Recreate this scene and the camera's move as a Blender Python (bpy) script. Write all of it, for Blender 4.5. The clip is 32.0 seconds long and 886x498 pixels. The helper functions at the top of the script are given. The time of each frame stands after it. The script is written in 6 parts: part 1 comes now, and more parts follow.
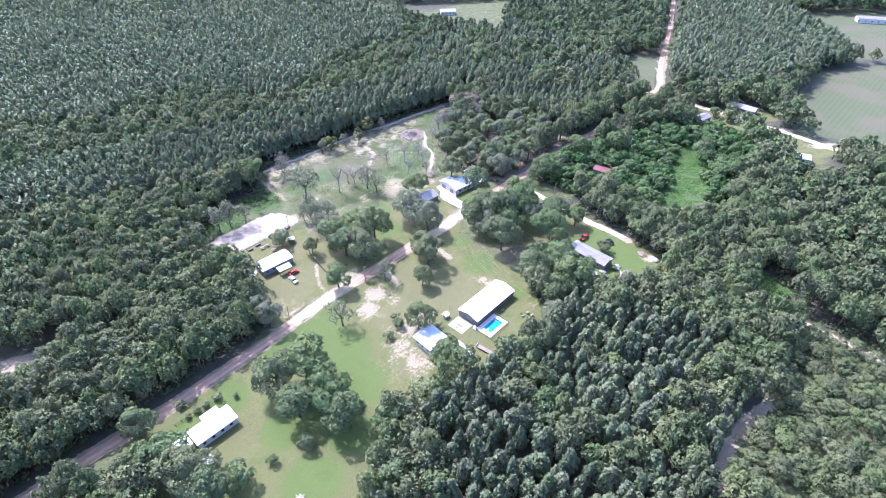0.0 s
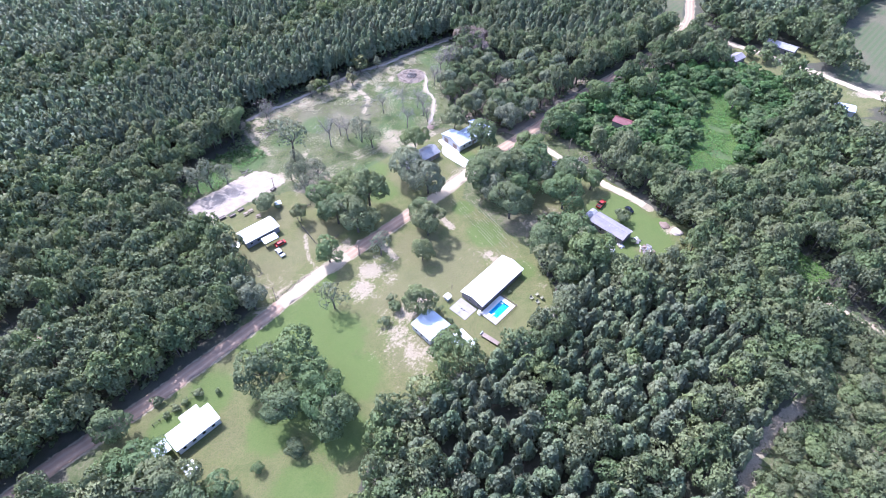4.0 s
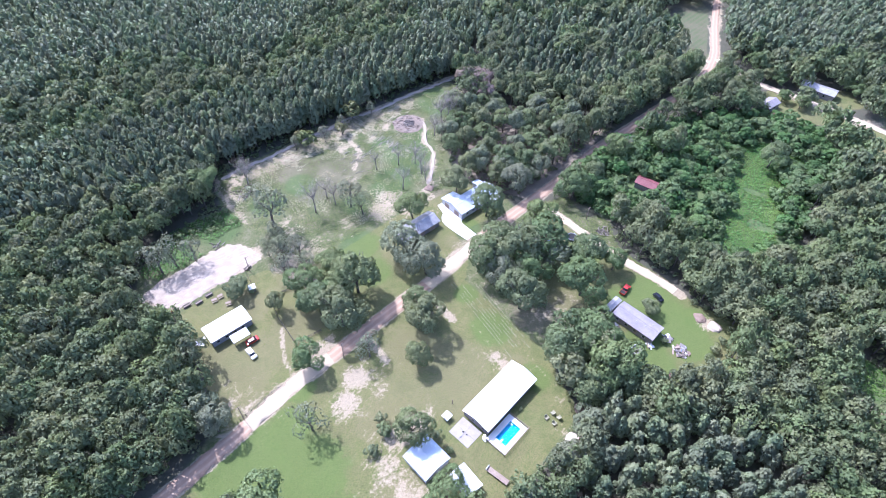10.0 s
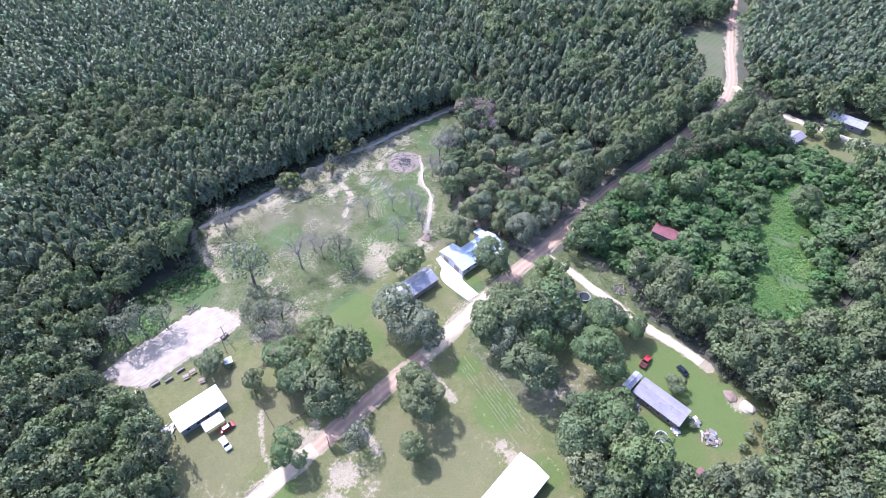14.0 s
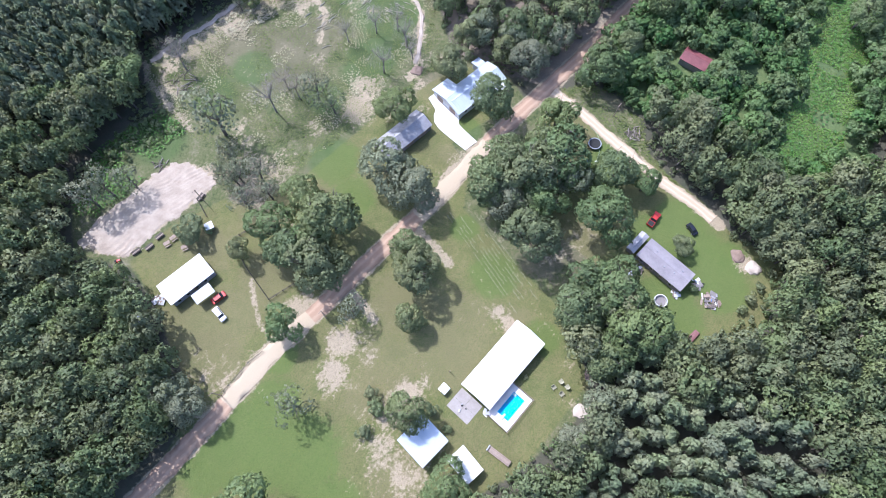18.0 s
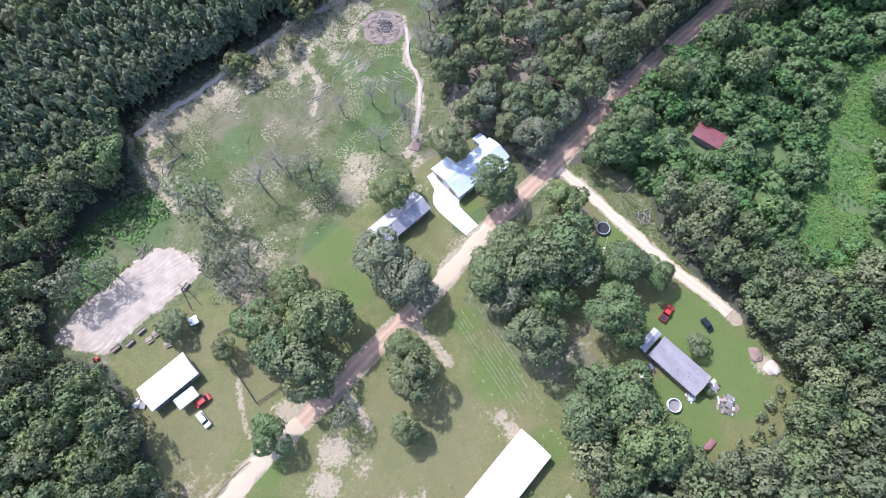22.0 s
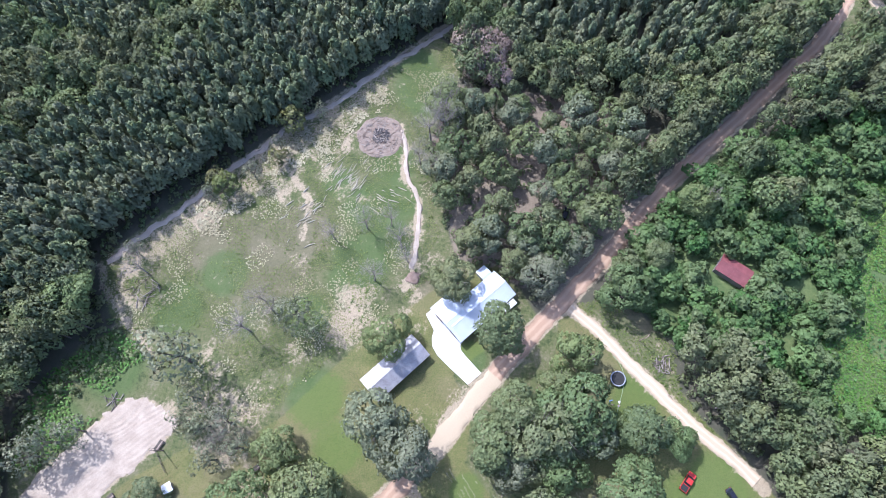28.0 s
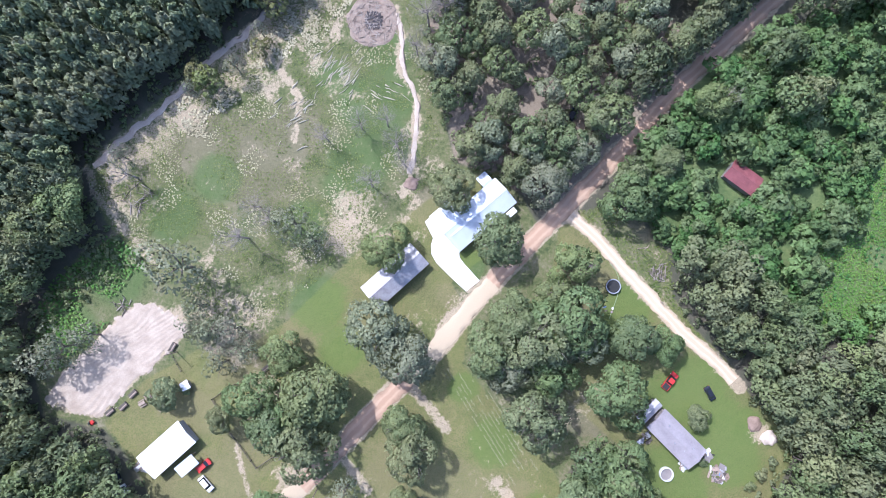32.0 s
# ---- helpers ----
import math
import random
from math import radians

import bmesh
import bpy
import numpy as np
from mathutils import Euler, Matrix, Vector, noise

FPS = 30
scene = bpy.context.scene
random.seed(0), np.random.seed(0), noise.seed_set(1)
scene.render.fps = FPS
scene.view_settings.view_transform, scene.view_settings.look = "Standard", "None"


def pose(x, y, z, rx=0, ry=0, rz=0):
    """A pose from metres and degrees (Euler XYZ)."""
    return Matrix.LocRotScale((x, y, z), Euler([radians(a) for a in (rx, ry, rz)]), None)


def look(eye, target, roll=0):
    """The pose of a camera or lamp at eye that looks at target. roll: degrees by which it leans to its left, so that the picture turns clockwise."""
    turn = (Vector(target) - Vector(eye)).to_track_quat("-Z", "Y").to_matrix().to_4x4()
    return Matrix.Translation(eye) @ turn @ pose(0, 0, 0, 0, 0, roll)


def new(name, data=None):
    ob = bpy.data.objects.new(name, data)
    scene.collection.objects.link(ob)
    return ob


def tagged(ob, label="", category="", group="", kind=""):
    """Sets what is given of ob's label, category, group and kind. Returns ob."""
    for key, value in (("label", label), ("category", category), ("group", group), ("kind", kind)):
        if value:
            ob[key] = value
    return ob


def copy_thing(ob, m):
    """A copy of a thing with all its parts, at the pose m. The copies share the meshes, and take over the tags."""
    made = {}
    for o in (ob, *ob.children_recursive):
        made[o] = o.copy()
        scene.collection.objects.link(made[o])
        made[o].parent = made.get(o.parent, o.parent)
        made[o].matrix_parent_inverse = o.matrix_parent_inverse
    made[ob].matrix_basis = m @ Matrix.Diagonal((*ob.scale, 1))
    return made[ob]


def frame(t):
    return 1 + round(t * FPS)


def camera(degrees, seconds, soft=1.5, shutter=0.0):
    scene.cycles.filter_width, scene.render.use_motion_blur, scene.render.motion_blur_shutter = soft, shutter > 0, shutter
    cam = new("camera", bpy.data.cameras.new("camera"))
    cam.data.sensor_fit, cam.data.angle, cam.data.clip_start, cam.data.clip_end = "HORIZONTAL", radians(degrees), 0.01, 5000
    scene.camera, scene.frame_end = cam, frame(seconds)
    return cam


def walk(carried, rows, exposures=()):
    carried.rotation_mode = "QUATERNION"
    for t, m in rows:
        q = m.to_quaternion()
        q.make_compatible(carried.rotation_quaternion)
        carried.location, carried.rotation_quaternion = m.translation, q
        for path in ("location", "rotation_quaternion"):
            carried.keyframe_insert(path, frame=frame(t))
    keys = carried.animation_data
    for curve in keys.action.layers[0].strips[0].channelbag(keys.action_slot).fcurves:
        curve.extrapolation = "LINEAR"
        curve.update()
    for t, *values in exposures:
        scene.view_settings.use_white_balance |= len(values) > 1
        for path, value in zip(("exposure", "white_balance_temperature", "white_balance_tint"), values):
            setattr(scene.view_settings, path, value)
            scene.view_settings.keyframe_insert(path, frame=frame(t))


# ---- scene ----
cam = camera(77.5, 32.0, 0.5)
PATH = [
    (0, (-1.28, -135.49, 147.35), (-1.18, -57.67, 84.55), -0.35),
    (0.5, (-1.41, -131.77, 147.37), (-1.32, -57.01, 80.96), -0.25),
    (1, (-1.53, -128.07, 147.40), (-1.46, -56.50, 77.56), -0.17),
    (1.5, (-1.59, -124.41, 147.47), (-1.53, -56.13, 74.41), -0.09),
    (1.65, (-1.62, -123.34, 147.49), (-1.56, -55.52, 74.00), -0.09),
    (2, (-1.68, -120.82, 147.54), (-1.63, -52.96, 74.08), -0.08),
    (2.5, (-1.69, -117.27, 147.59), (-1.66, -49.39, 74.16), -0.01),
    (3, (-1.69, -113.76, 147.62), (-1.69, -45.86, 74.21), 0.04),
    (3.5, (-1.66, -110.29, 147.62), (-1.69, -42.31, 74.27), 0.05),
    (4.5, (-1.53, -103.28, 147.61), (-1.66, -35.27, 74.30), 0.07),
    (5.5, (-1.39, -96.27, 147.61), (-1.64, -28.22, 74.33), 0.08),
    (6, (-1.41, -92.63, 147.59), (-1.69, -24.58, 74.32), 0.07),
    (6.5, (-1.37, -89.00, 147.58), (-1.66, -20.96, 74.30), 0.09),
    (7, (-1.36, -85.42, 147.56), (-1.67, -17.40, 74.26), 0.11),
    (7.5, (-1.41, -81.86, 147.53), (-1.73, -13.83, 74.24), 0.13),
    (8, (-1.36, -78.32, 147.50), (-1.68, -10.29, 74.20), 0.14),
    (8.5, (-1.26, -74.79, 147.47), (-1.58, -6.78, 74.16), 0.16),
    (9, (-1.20, -71.28, 147.44), (-1.52, -3.24, 74.15), 0.14),
    (9.5, (-1.18, -67.74, 147.41), (-1.49, 0.31, 74.14), 0.13),
    (10, (-1.16, -64.19, 147.37), (-1.46, 3.85, 74.10), 0.19),
    (10.5, (-1.22, -60.66, 147.34), (-1.52, 7.39, 74.07), 0.17),
    (11, (-1.30, -57.10, 147.31), (-1.59, 10.96, 74.04), 0.13),
    (11.5, (-1.32, -53.60, 147.28), (-1.61, 14.48, 74.03), 0.18),
    (12, (-1.36, -50.12, 147.24), (-1.64, 17.99, 74.02), 0.20),
    (12.5, (-1.38, -46.66, 147.19), (-1.65, 21.48, 74.00), 0.19),
    (13, (-1.38, -43.14, 147.14), (-1.64, 24.99, 73.94), 0.16),
    (13.5, (-1.34, -39.53, 147.07), (-1.61, 28.58, 73.86), 0.16),
    (14.2, (-0.91, -34.33, 146.83), (-1.09, 33.80, 73.62), -0.09),
    (14.8, (-0.55, -29.87, 146.62), (-0.64, 38.26, 73.41), -0.31),
    (15.1, (-0.37, -27.63, 146.52), (-0.42, 40.18, 73.03), -0.41),
    (15.5, (-0.12, -24.66, 146.38), (-0.13, 36.24, 67.06), -0.56),
    (16, (-0.12, -21.07, 146.39), (-0.12, 28.19, 59.37), -0.59),
    (16.5, (-0.22, -17.48, 146.45), (-0.23, 19.45, 53.52), -0.64),
    (16.65, (-0.21, -16.38, 146.45), (-0.21, 17.66, 52.42), -0.65),
    (17, (-0.18, -13.81, 146.46), (-0.18, 20.01, 52.36), -0.69),
    (17.5, (-0.10, -10.25, 146.49), (-0.10, 23.51, 52.36), -0.67),
    (18, (-0.06, -6.77, 146.48), (-0.06, 27.00, 52.35), -0.70),
    (18.5, (-0.02, -3.37, 146.44), (-0.02, 30.43, 52.33), -0.66),
    (19, (0.00, 0.00, 146.40), (-0.00, 33.83, 52.30), -0.65),
    (19.5, (0.04, 3.40, 146.36), (0.04, 37.28, 52.28), -0.65),
    (20, (0.15, 6.79, 146.35), (0.14, 40.65, 52.26), -0.63),
    (20.5, (0.25, 10.16, 146.35), (0.25, 44.08, 52.28), -0.66),
    (21, (0.28, 13.47, 146.34), (0.28, 47.47, 52.30), -0.67),
    (21.5, (0.39, 16.72, 146.34), (0.39, 50.80, 52.33), -0.65),
    (22, (0.42, 19.94, 146.34), (0.42, 54.09, 52.35), -0.64),
    (22.5, (0.47, 23.16, 146.32), (0.47, 57.46, 52.38), -0.61),
    (23, (0.47, 26.44, 146.31), (0.47, 60.82, 52.41), -0.59),
    (23.5, (0.53, 29.78, 146.31), (0.53, 64.25, 52.43), -0.55),
    (24, (0.58, 33.16, 146.32), (0.58, 67.63, 52.45), -0.44),
    (24.5, (0.56, 36.55, 146.37), (0.57, 71.08, 52.52), -0.44),
    (25, (0.56, 40.00, 146.44), (0.57, 74.50, 52.58), -0.47),
    (25.5, (0.60, 43.54, 146.51), (0.61, 78.00, 52.63), -0.42),
    (26.5, (0.57, 50.82, 146.72), (0.62, 85.07, 52.77), -0.30),
    (27.5, (0.54, 58.10, 146.93), (0.63, 92.13, 52.90), -0.18),
    (28, (0.55, 61.64, 146.95), (0.64, 95.68, 52.92), -0.06),
    (28.5, (0.56, 64.98, 146.95), (0.66, 98.64, 52.79), -0.04),
    (29, (0.67, 68.00, 146.97), (0.77, 99.83, 52.18), 0.01),
    (29.5, (0.79, 70.57, 147.06), (0.88, 99.68, 51.39), 0.03),
    (30, (0.79, 72.71, 147.19), (0.87, 98.22, 50.49), 0.02),
    (30.5, (0.87, 74.53, 147.27), (0.94, 95.64, 49.53), -0.06),
    (31, (0.86, 76.10, 147.34), (0.91, 92.47, 48.68), -0.18),
    (31.5, (0.78, 77.55, 147.36), (0.82, 89.14, 48.03), -0.09),
    (32, (0.83, 78.93, 147.39), (0.85, 85.51, 47.61), 0.10),
]
walk(cam, [(t, look(eye, target, roll)) for t, eye, target, roll in PATH],
     [(0, 1.54, 5150, 25), (1.5, 1.50, 5150, 25), (15, 1.30, 5150, 24), (17, 1.04, 5380, 18), (32, 1.10, 5360, 19)])

# ---- world and light ----
SUN_EL, SUN_DIR = radians(52), (-0.68, 0.73)
world = bpy.data.worlds.new("world")
scene.world = world
world.use_nodes = True
wt = world.node_tree
sky = wt.nodes.new("ShaderNodeTexSky")
sky.sky_type, sky.sun_disc = "NISHITA", False
sky.sun_elevation, sky.sun_rotation = SUN_EL, math.atan2(SUN_DIR[0], SUN_DIR[1])
sky.dust_density, sky.air_density = 2.5, 1.0
wt.links.new(sky.outputs[0], wt.nodes["Background"].inputs[0])
wt.nodes["Background"].inputs[1].default_value = 0.15
sun = new("sun", bpy.data.lights.new("sun", "SUN"))
sun.data.energy, sun.data.angle, sun.data.color = 2.65, radians(0.55), (1.0, 0.95, 0.87)
sun.matrix_world = look((SUN_DIR[0] * math.cos(SUN_EL) * 300, SUN_DIR[1] * math.cos(SUN_EL) * 300, math.sin(SUN_EL) * 300), (0, 0, 0))


# ---- materials ----
def mat(name, rough=0.85, metal=0.0):
    m = bpy.data.materials.new(name)
    m.use_nodes = True
    b = m.node_tree.nodes["Principled BSDF"]
    b.inputs["Roughness"].default_value, b.inputs["Metallic"].default_value = rough, metal
    return m, m.node_tree, b


def node(nt, kind, **inputs):
    n = nt.nodes.new(kind)
    for k, v in inputs.items():
        n.inputs[k.replace("_", " ")].default_value = v
    return n


def noise_tex(nt, scale, detail=4.0, rough=0.55, coord=None):
    n = node(nt, "ShaderNodeTexNoise", Scale=scale, Detail=detail, Roughness=rough)
    if coord is None:
        coord = nt.nodes.new("ShaderNodeNewGeometry").outputs["Position"]
    nt.links.new(coord, n.inputs["Vector"])
    return n.outputs["Fac"]


def ramp(nt, fac, stops):
    r = nt.nodes.new("ShaderNodeValToRGB")
    while len(r.color_ramp.elements) < len(stops):
        r.color_ramp.elements.new(0.5)
    for e, (p, c) in zip(r.color_ramp.elements, stops):
        e.position, e.color = p, (*c, 1)
    nt.links.new(fac, r.inputs[0])
    return r.outputs[0]


def mix(nt, fac, a, b, mode="MIX"):
    n = nt.nodes.new("ShaderNodeMix")
    n.data_type, n.blend_type = "RGBA", mode
    for sock, v in ((n.inputs[0], fac), (n.inputs[6], a), (n.inputs[7], b)):
        if isinstance(v, (int, float)):
            sock.default_value = v
        elif isinstance(v, tuple):
            sock.default_value = (*v, 1)
        else:
            nt.links.new(v, sock)
    return n.outputs[2]


def calc(nt, op, a, b=0.0, c=0.0):
    n = nt.nodes.new("ShaderNodeMath")
    n.operation = op
    for sock, v in zip(n.inputs, (a, b, c)):
        if isinstance(v, (int, float)):
            sock.default_value = v
        else:
            nt.links.new(v, sock)
    return n.outputs[0]


def bump(nt, b, height, strength, distance=0.1):
    n = node(nt, "ShaderNodeBump", Strength=strength, Distance=distance)
    nt.links.new(height, n.inputs["Height"])
    nt.links.new(n.outputs[0], b.inputs["Normal"])


def step(nt, v, lo, hi):
    n = node(nt, "ShaderNodeMapRange", From_Min=lo, From_Max=hi)
    n.interpolation_type = "SMOOTHSTEP"
    nt.links.new(v, n.inputs["Value"])
    return n.outputs[0]


def rough_mat(name, dark, light, scale=1.0, fine=12.0, rough=0.85, metal=0.0, relief=0.3, dist=0.05):
    """Two scales of stain and grain between a dark and a light colour."""
    m, nt, b = mat(name, rough, metal)
    big, small = noise_tex(nt, scale, 5), noise_tex(nt, fine, 4)
    f = calc(nt, "MULTIPLY_ADD", small, 0.45, calc(nt, "MULTIPLY", big, 0.6))
    nt.links.new(ramp(nt, f, [(0.3, dark), (0.72, light)]), b.inputs["Base Color"])
    bump(nt, b, small, relief, dist)
    return m


def leaf_mat(name, deep, mid, light, glow=0.25, rough=0.5):
    """Foliage whose tint goes from tree to tree and from clump to clump, rounded by the clumps' own normals."""
    m, nt, b = mat(name, rough)
    b.inputs["Specular IOR Level"].default_value = 0.26
    a = nt.nodes.new("ShaderNodeAttribute")
    a.attribute_name = "tint"
    s = nt.nodes.new("ShaderNodeSeparateXYZ")
    nt.links.new(a.outputs["Vector"], s.inputs[0])
    rnd = nt.nodes.new("ShaderNodeObjectInfo").outputs["Random"]
    grain = noise_tex(nt, 2.2, 4, 0.7)
    f = calc(nt, "MULTIPLY_ADD", s.outputs[0], 0.62, calc(nt, "MULTIPLY_ADD", s.outputs[1], 0.36, calc(nt, "MULTIPLY_ADD", grain, 0.4, -0.265)))
    f = calc(nt, "MULTIPLY_ADD", rnd, 0.25, f)
    col = ramp(nt, f, [(0.1, deep), (0.5, mid), (0.95, light)])
    # each tree leans to a bluer or yellower, greyer or fresher green
    hs = nt.nodes.new("ShaderNodeHueSaturation")
    nt.links.new(calc(nt, "MULTIPLY_ADD", s.outputs[2], -0.04, calc(nt, "MULTIPLY_ADD", rnd, -0.02, 0.530)), hs.inputs["Hue"])
    nt.links.new(calc(nt, "MULTIPLY_ADD", s.outputs[2], -0.25, 1.23), hs.inputs["Saturation"])
    nt.links.new(col, hs.inputs["Color"])
    col = hs.outputs[0]
    nt.links.new(col, b.inputs["Base Color"])
    t = nt.nodes.new("ShaderNodeBsdfTranslucent")
    nt.links.new(col, t.inputs[0])
    p = nt.nodes.new("ShaderNodeAttribute")
    p.attribute_name = "puff"
    vt = nt.nodes.new("ShaderNodeVectorTransform")
    vt.vector_type, vt.convert_from, vt.convert_to = "NORMAL", "OBJECT", "WORLD"
    nt.links.new(p.outputs["Vector"], vt.inputs[0])
    # single leaves tilt every way within a spray
    leafy = node(nt, "ShaderNodeTexNoise", Scale=3.4, Detail=3.0, Roughness=0.7)
    nt.links.new(nt.nodes.new("ShaderNodeNewGeometry").outputs["Position"], leafy.inputs["Vector"])
    tilt = nt.nodes.new("ShaderNodeVectorMath")
    tilt.operation = "MULTIPLY_ADD"
    tilt.inputs[1].default_value = (1.7, 1.7, 1.7)
    nt.links.new(leafy.outputs["Color"], tilt.inputs[0])
    off = nt.nodes.new("ShaderNodeVectorMath")
    off.operation = "SUBTRACT"
    off.inputs[1].default_value = (0.85, 0.85, 0.85)
    nt.links.new(vt.outputs[0], off.inputs[0])
    nt.links.new(off.outputs[0], tilt.inputs[2])
    level = nt.nodes.new("ShaderNodeVectorMath")
    level.operation = "NORMALIZE"
    nt.links.new(tilt.outputs[0], level.inputs[0])
    nt.links.new(level.outputs[0], b.inputs["Normal"])
    nt.links.new(level.outputs[0], t.inputs["Normal"])
    mx = nt.nodes.new("ShaderNodeMixShader")
    mx.inputs[0].default_value = glow
    nt.links.new(b.outputs[0], mx.inputs[1])
    nt.links.new(t.outputs[0], mx.inputs[2])
    nt.links.new(mx.outputs[0], nt.nodes["Material Output"].inputs[0])
    return m


OAK_LEAF = leaf_mat("oak_leaf", (0.142, 0.180, 0.100), (0.244, 0.296, 0.156), (0.337, 0.378, 0.191), 0.5)
PINE_LEAF = leaf_mat("pine_needle", (0.184, 0.231, 0.148), (0.286, 0.344, 0.215), (0.390, 0.440, 0.260), 0.5)
THICKET_LEAF = leaf_mat("thicket_leaf", (0.100, 0.180, 0.073), (0.185, 0.290, 0.121), (0.280, 0.385, 0.169), 0.5)
WEED_LEAF = leaf_mat("weed_leaf", (0.080, 0.108, 0.034), (0.140, 0.165, 0.058), (0.235, 0.240, 0.110), 0.2)
VINE_LEAF = leaf_mat("vine_leaf", (0.085, 0.150, 0.045), (0.140, 0.215, 0.070), (0.225, 0.285, 0.105), 0.15)
GREY_LEAF = leaf_mat("grey_oak_leaf", (0.174, 0.193, 0.128), (0.288, 0.310, 0.205), (0.422, 0.430, 0.293), 0.48)
TWIG = leaf_mat("bare_twigs", (0.17, 0.145, 0.13), (0.28, 0.245, 0.225), (0.38, 0.34, 0.32), 0.1)
DEAD_LEAF = leaf_mat("dead_leaf", (0.18, 0.130, 0.100), (0.30, 0.232, 0.182), (0.40, 0.335, 0.275), 0.3)
BARK = rough_mat("bark", (0.07, 0.055, 0.045), (0.19, 0.16, 0.135), 1.5, 14)
DEAD_BARK = rough_mat("dead_bark", (0.19, 0.162, 0.138), (0.38, 0.330, 0.285), 1.5, 14)


def rutted(name, crown_col, rut_col, edge_col):
    """Packed dirt with two paler wheel tracks."""
    m, nt, b = mat(name, 0.95)
    a = nt.nodes.new("ShaderNodeAttribute")
    a.attribute_name = "tint"
    s = nt.nodes.new("ShaderNodeSeparateXYZ")
    nt.links.new(a.outputs["Vector"], s.inputs[0])
    big, small, fine = noise_tex(nt, 0.25, 5, 0.6), noise_tex(nt, 1.4, 5, 0.7), noise_tex(nt, 6, 3, 0.7)
    u = calc(nt, "ABSOLUTE", calc(nt, "MULTIPLY_ADD", calc(nt, "SUBTRACT", big, 0.5), 0.5, s.outputs[0]))
    off = calc(nt, "ABSOLUTE", calc(nt, "SUBTRACT", u, 0.42))
    rut = step(nt, calc(nt, "MULTIPLY_ADD", small, 0.3, calc(nt, "MULTIPLY", off, 1.0)), 0.42, 0.2)
    col = mix(nt, rut, mix(nt, fine, crown_col, tuple(c * 1.35 for c in crown_col)), mix(nt, fine, rut_col, tuple(c * 1.25 for c in rut_col)))
    col = mix(nt, step(nt, calc(nt, "MULTIPLY_ADD", small, 0.5, u), 0.95, 1.3), col, edge_col)
    col = mix(nt, calc(nt, "MULTIPLY", step(nt, big, 0.5, 0.7), 0.5), col, rut_col)
    # sunlit stretches between the tree shade, put into the colour as paler cream sand
    col = mix(nt, step(nt, calc(nt, "MULTIPLY_ADD", calc(nt, "SUBTRACT", small, 0.5), 0.9, s.outputs[1]), 0.3, 0.7), col, mix(nt, fine, (0.40, 0.318, 0.212), (0.54, 0.440, 0.305)))
    nt.links.new(col, b.inputs["Base Color"])
    bump(nt, b, calc(nt, "ADD", small, fine), 0.5, 0.08)
    return m


ROAD = rutted("dirt_road", (0.345, 0.228, 0.152), (0.42, 0.296, 0.202), (0.27, 0.19, 0.125))
LANE = rutted("sandy_lane", (0.43, 0.335, 0.232), (0.51, 0.415, 0.298), (0.35, 0.28, 0.185))
SANDY = rough_mat("sandy_trail", (0.33, 0.265, 0.205), (0.50, 0.425, 0.345), 0.35, 3.5, 0.95, relief=0.5)
CONCRETE = rough_mat("concrete", (0.60, 0.57, 0.53), (0.78, 0.75, 0.71), 0.5, 6, 0.8, relief=0.15)
PATIO = rough_mat("patio_slab", (0.27, 0.24, 0.212), (0.41, 0.37, 0.335), 0.6, 5, 0.85, relief=0.2)
WHITE_ROOF = rough_mat("white_metal_roof", (0.74, 0.74, 0.74), (0.86, 0.86, 0.86), 0.3, 4, 0.45, relief=0.08)
PALE_ROOF = rough_mat("pale_metal_roof", (0.46, 0.515, 0.585), (0.58, 0.63, 0.69), 0.3, 4, 0.35, relief=0.1)
GREY_ROOF = rough_mat("grey_shingle_roof", (0.19, 0.17, 0.18), (0.34, 0.31, 0.32), 0.5, 7, 0.9, relief=0.5)
RUST_ROOF = rough_mat("weathered_metal_roof", (0.25, 0.232, 0.232), (0.46, 0.445, 0.455), 0.7, 5, 0.5, 0.2, relief=0.2)
RED_ROOF = rough_mat("red_metal_roof", (0.14, 0.04, 0.042), (0.25, 0.085, 0.085), 0.6, 5, 0.6, relief=0.2)
SIDING = rough_mat("vinyl_siding", (0.52, 0.52, 0.52), (0.70, 0.70, 0.69), 0.4, 5, 0.6, relief=0.1)
SLATE_SIDING = rough_mat("slate_blue_siding", (0.21, 0.215, 0.245), (0.32, 0.325, 0.36), 0.4, 5, 0.6, relief=0.1)
DARK_SIDING = rough_mat("dark_siding", (0.17, 0.15, 0.14), (0.28, 0.25, 0.24), 0.4, 5, 0.7, relief=0.1)
WOOD = rough_mat("weathered_wood", (0.20, 0.15, 0.115), (0.40, 0.31, 0.25), 1.0, 9, 0.85)
DARK_WOOD = rough_mat("dark_wood", (0.055, 0.045, 0.035), (0.13, 0.11, 0.09), 1.0, 9, 0.85)
POOL_LINER = rough_mat("pool_liner", (0.03, 0.36, 0.60), (0.05, 0.46, 0.70), 0.6, 3, 0.4, relief=0.05)
CAR_WHITE, CAR_RED, CAR_DARK = (rough_mat(n, d, l, 0.5, 6, 0.25, relief=0.02) for n, d, l in (
    ("white_car_paint", (0.70, 0.70, 0.70), (0.80, 0.80, 0.80)), ("red_car_paint", (0.42, 0.03, 0.025), (0.52, 0.05, 0.04)),
    ("dark_car_paint", (0.012, 0.014, 0.022), (0.022, 0.024, 0.034))))
RUBBER = rough_mat("rubber", (0.015, 0.015, 0.015), (0.035, 0.035, 0.035), 2, 12)
STEEL = rough_mat("galvanised_steel", (0.38, 0.38, 0.39), (0.52, 0.52, 0.53), 2, 10, 0.4, 0.8)
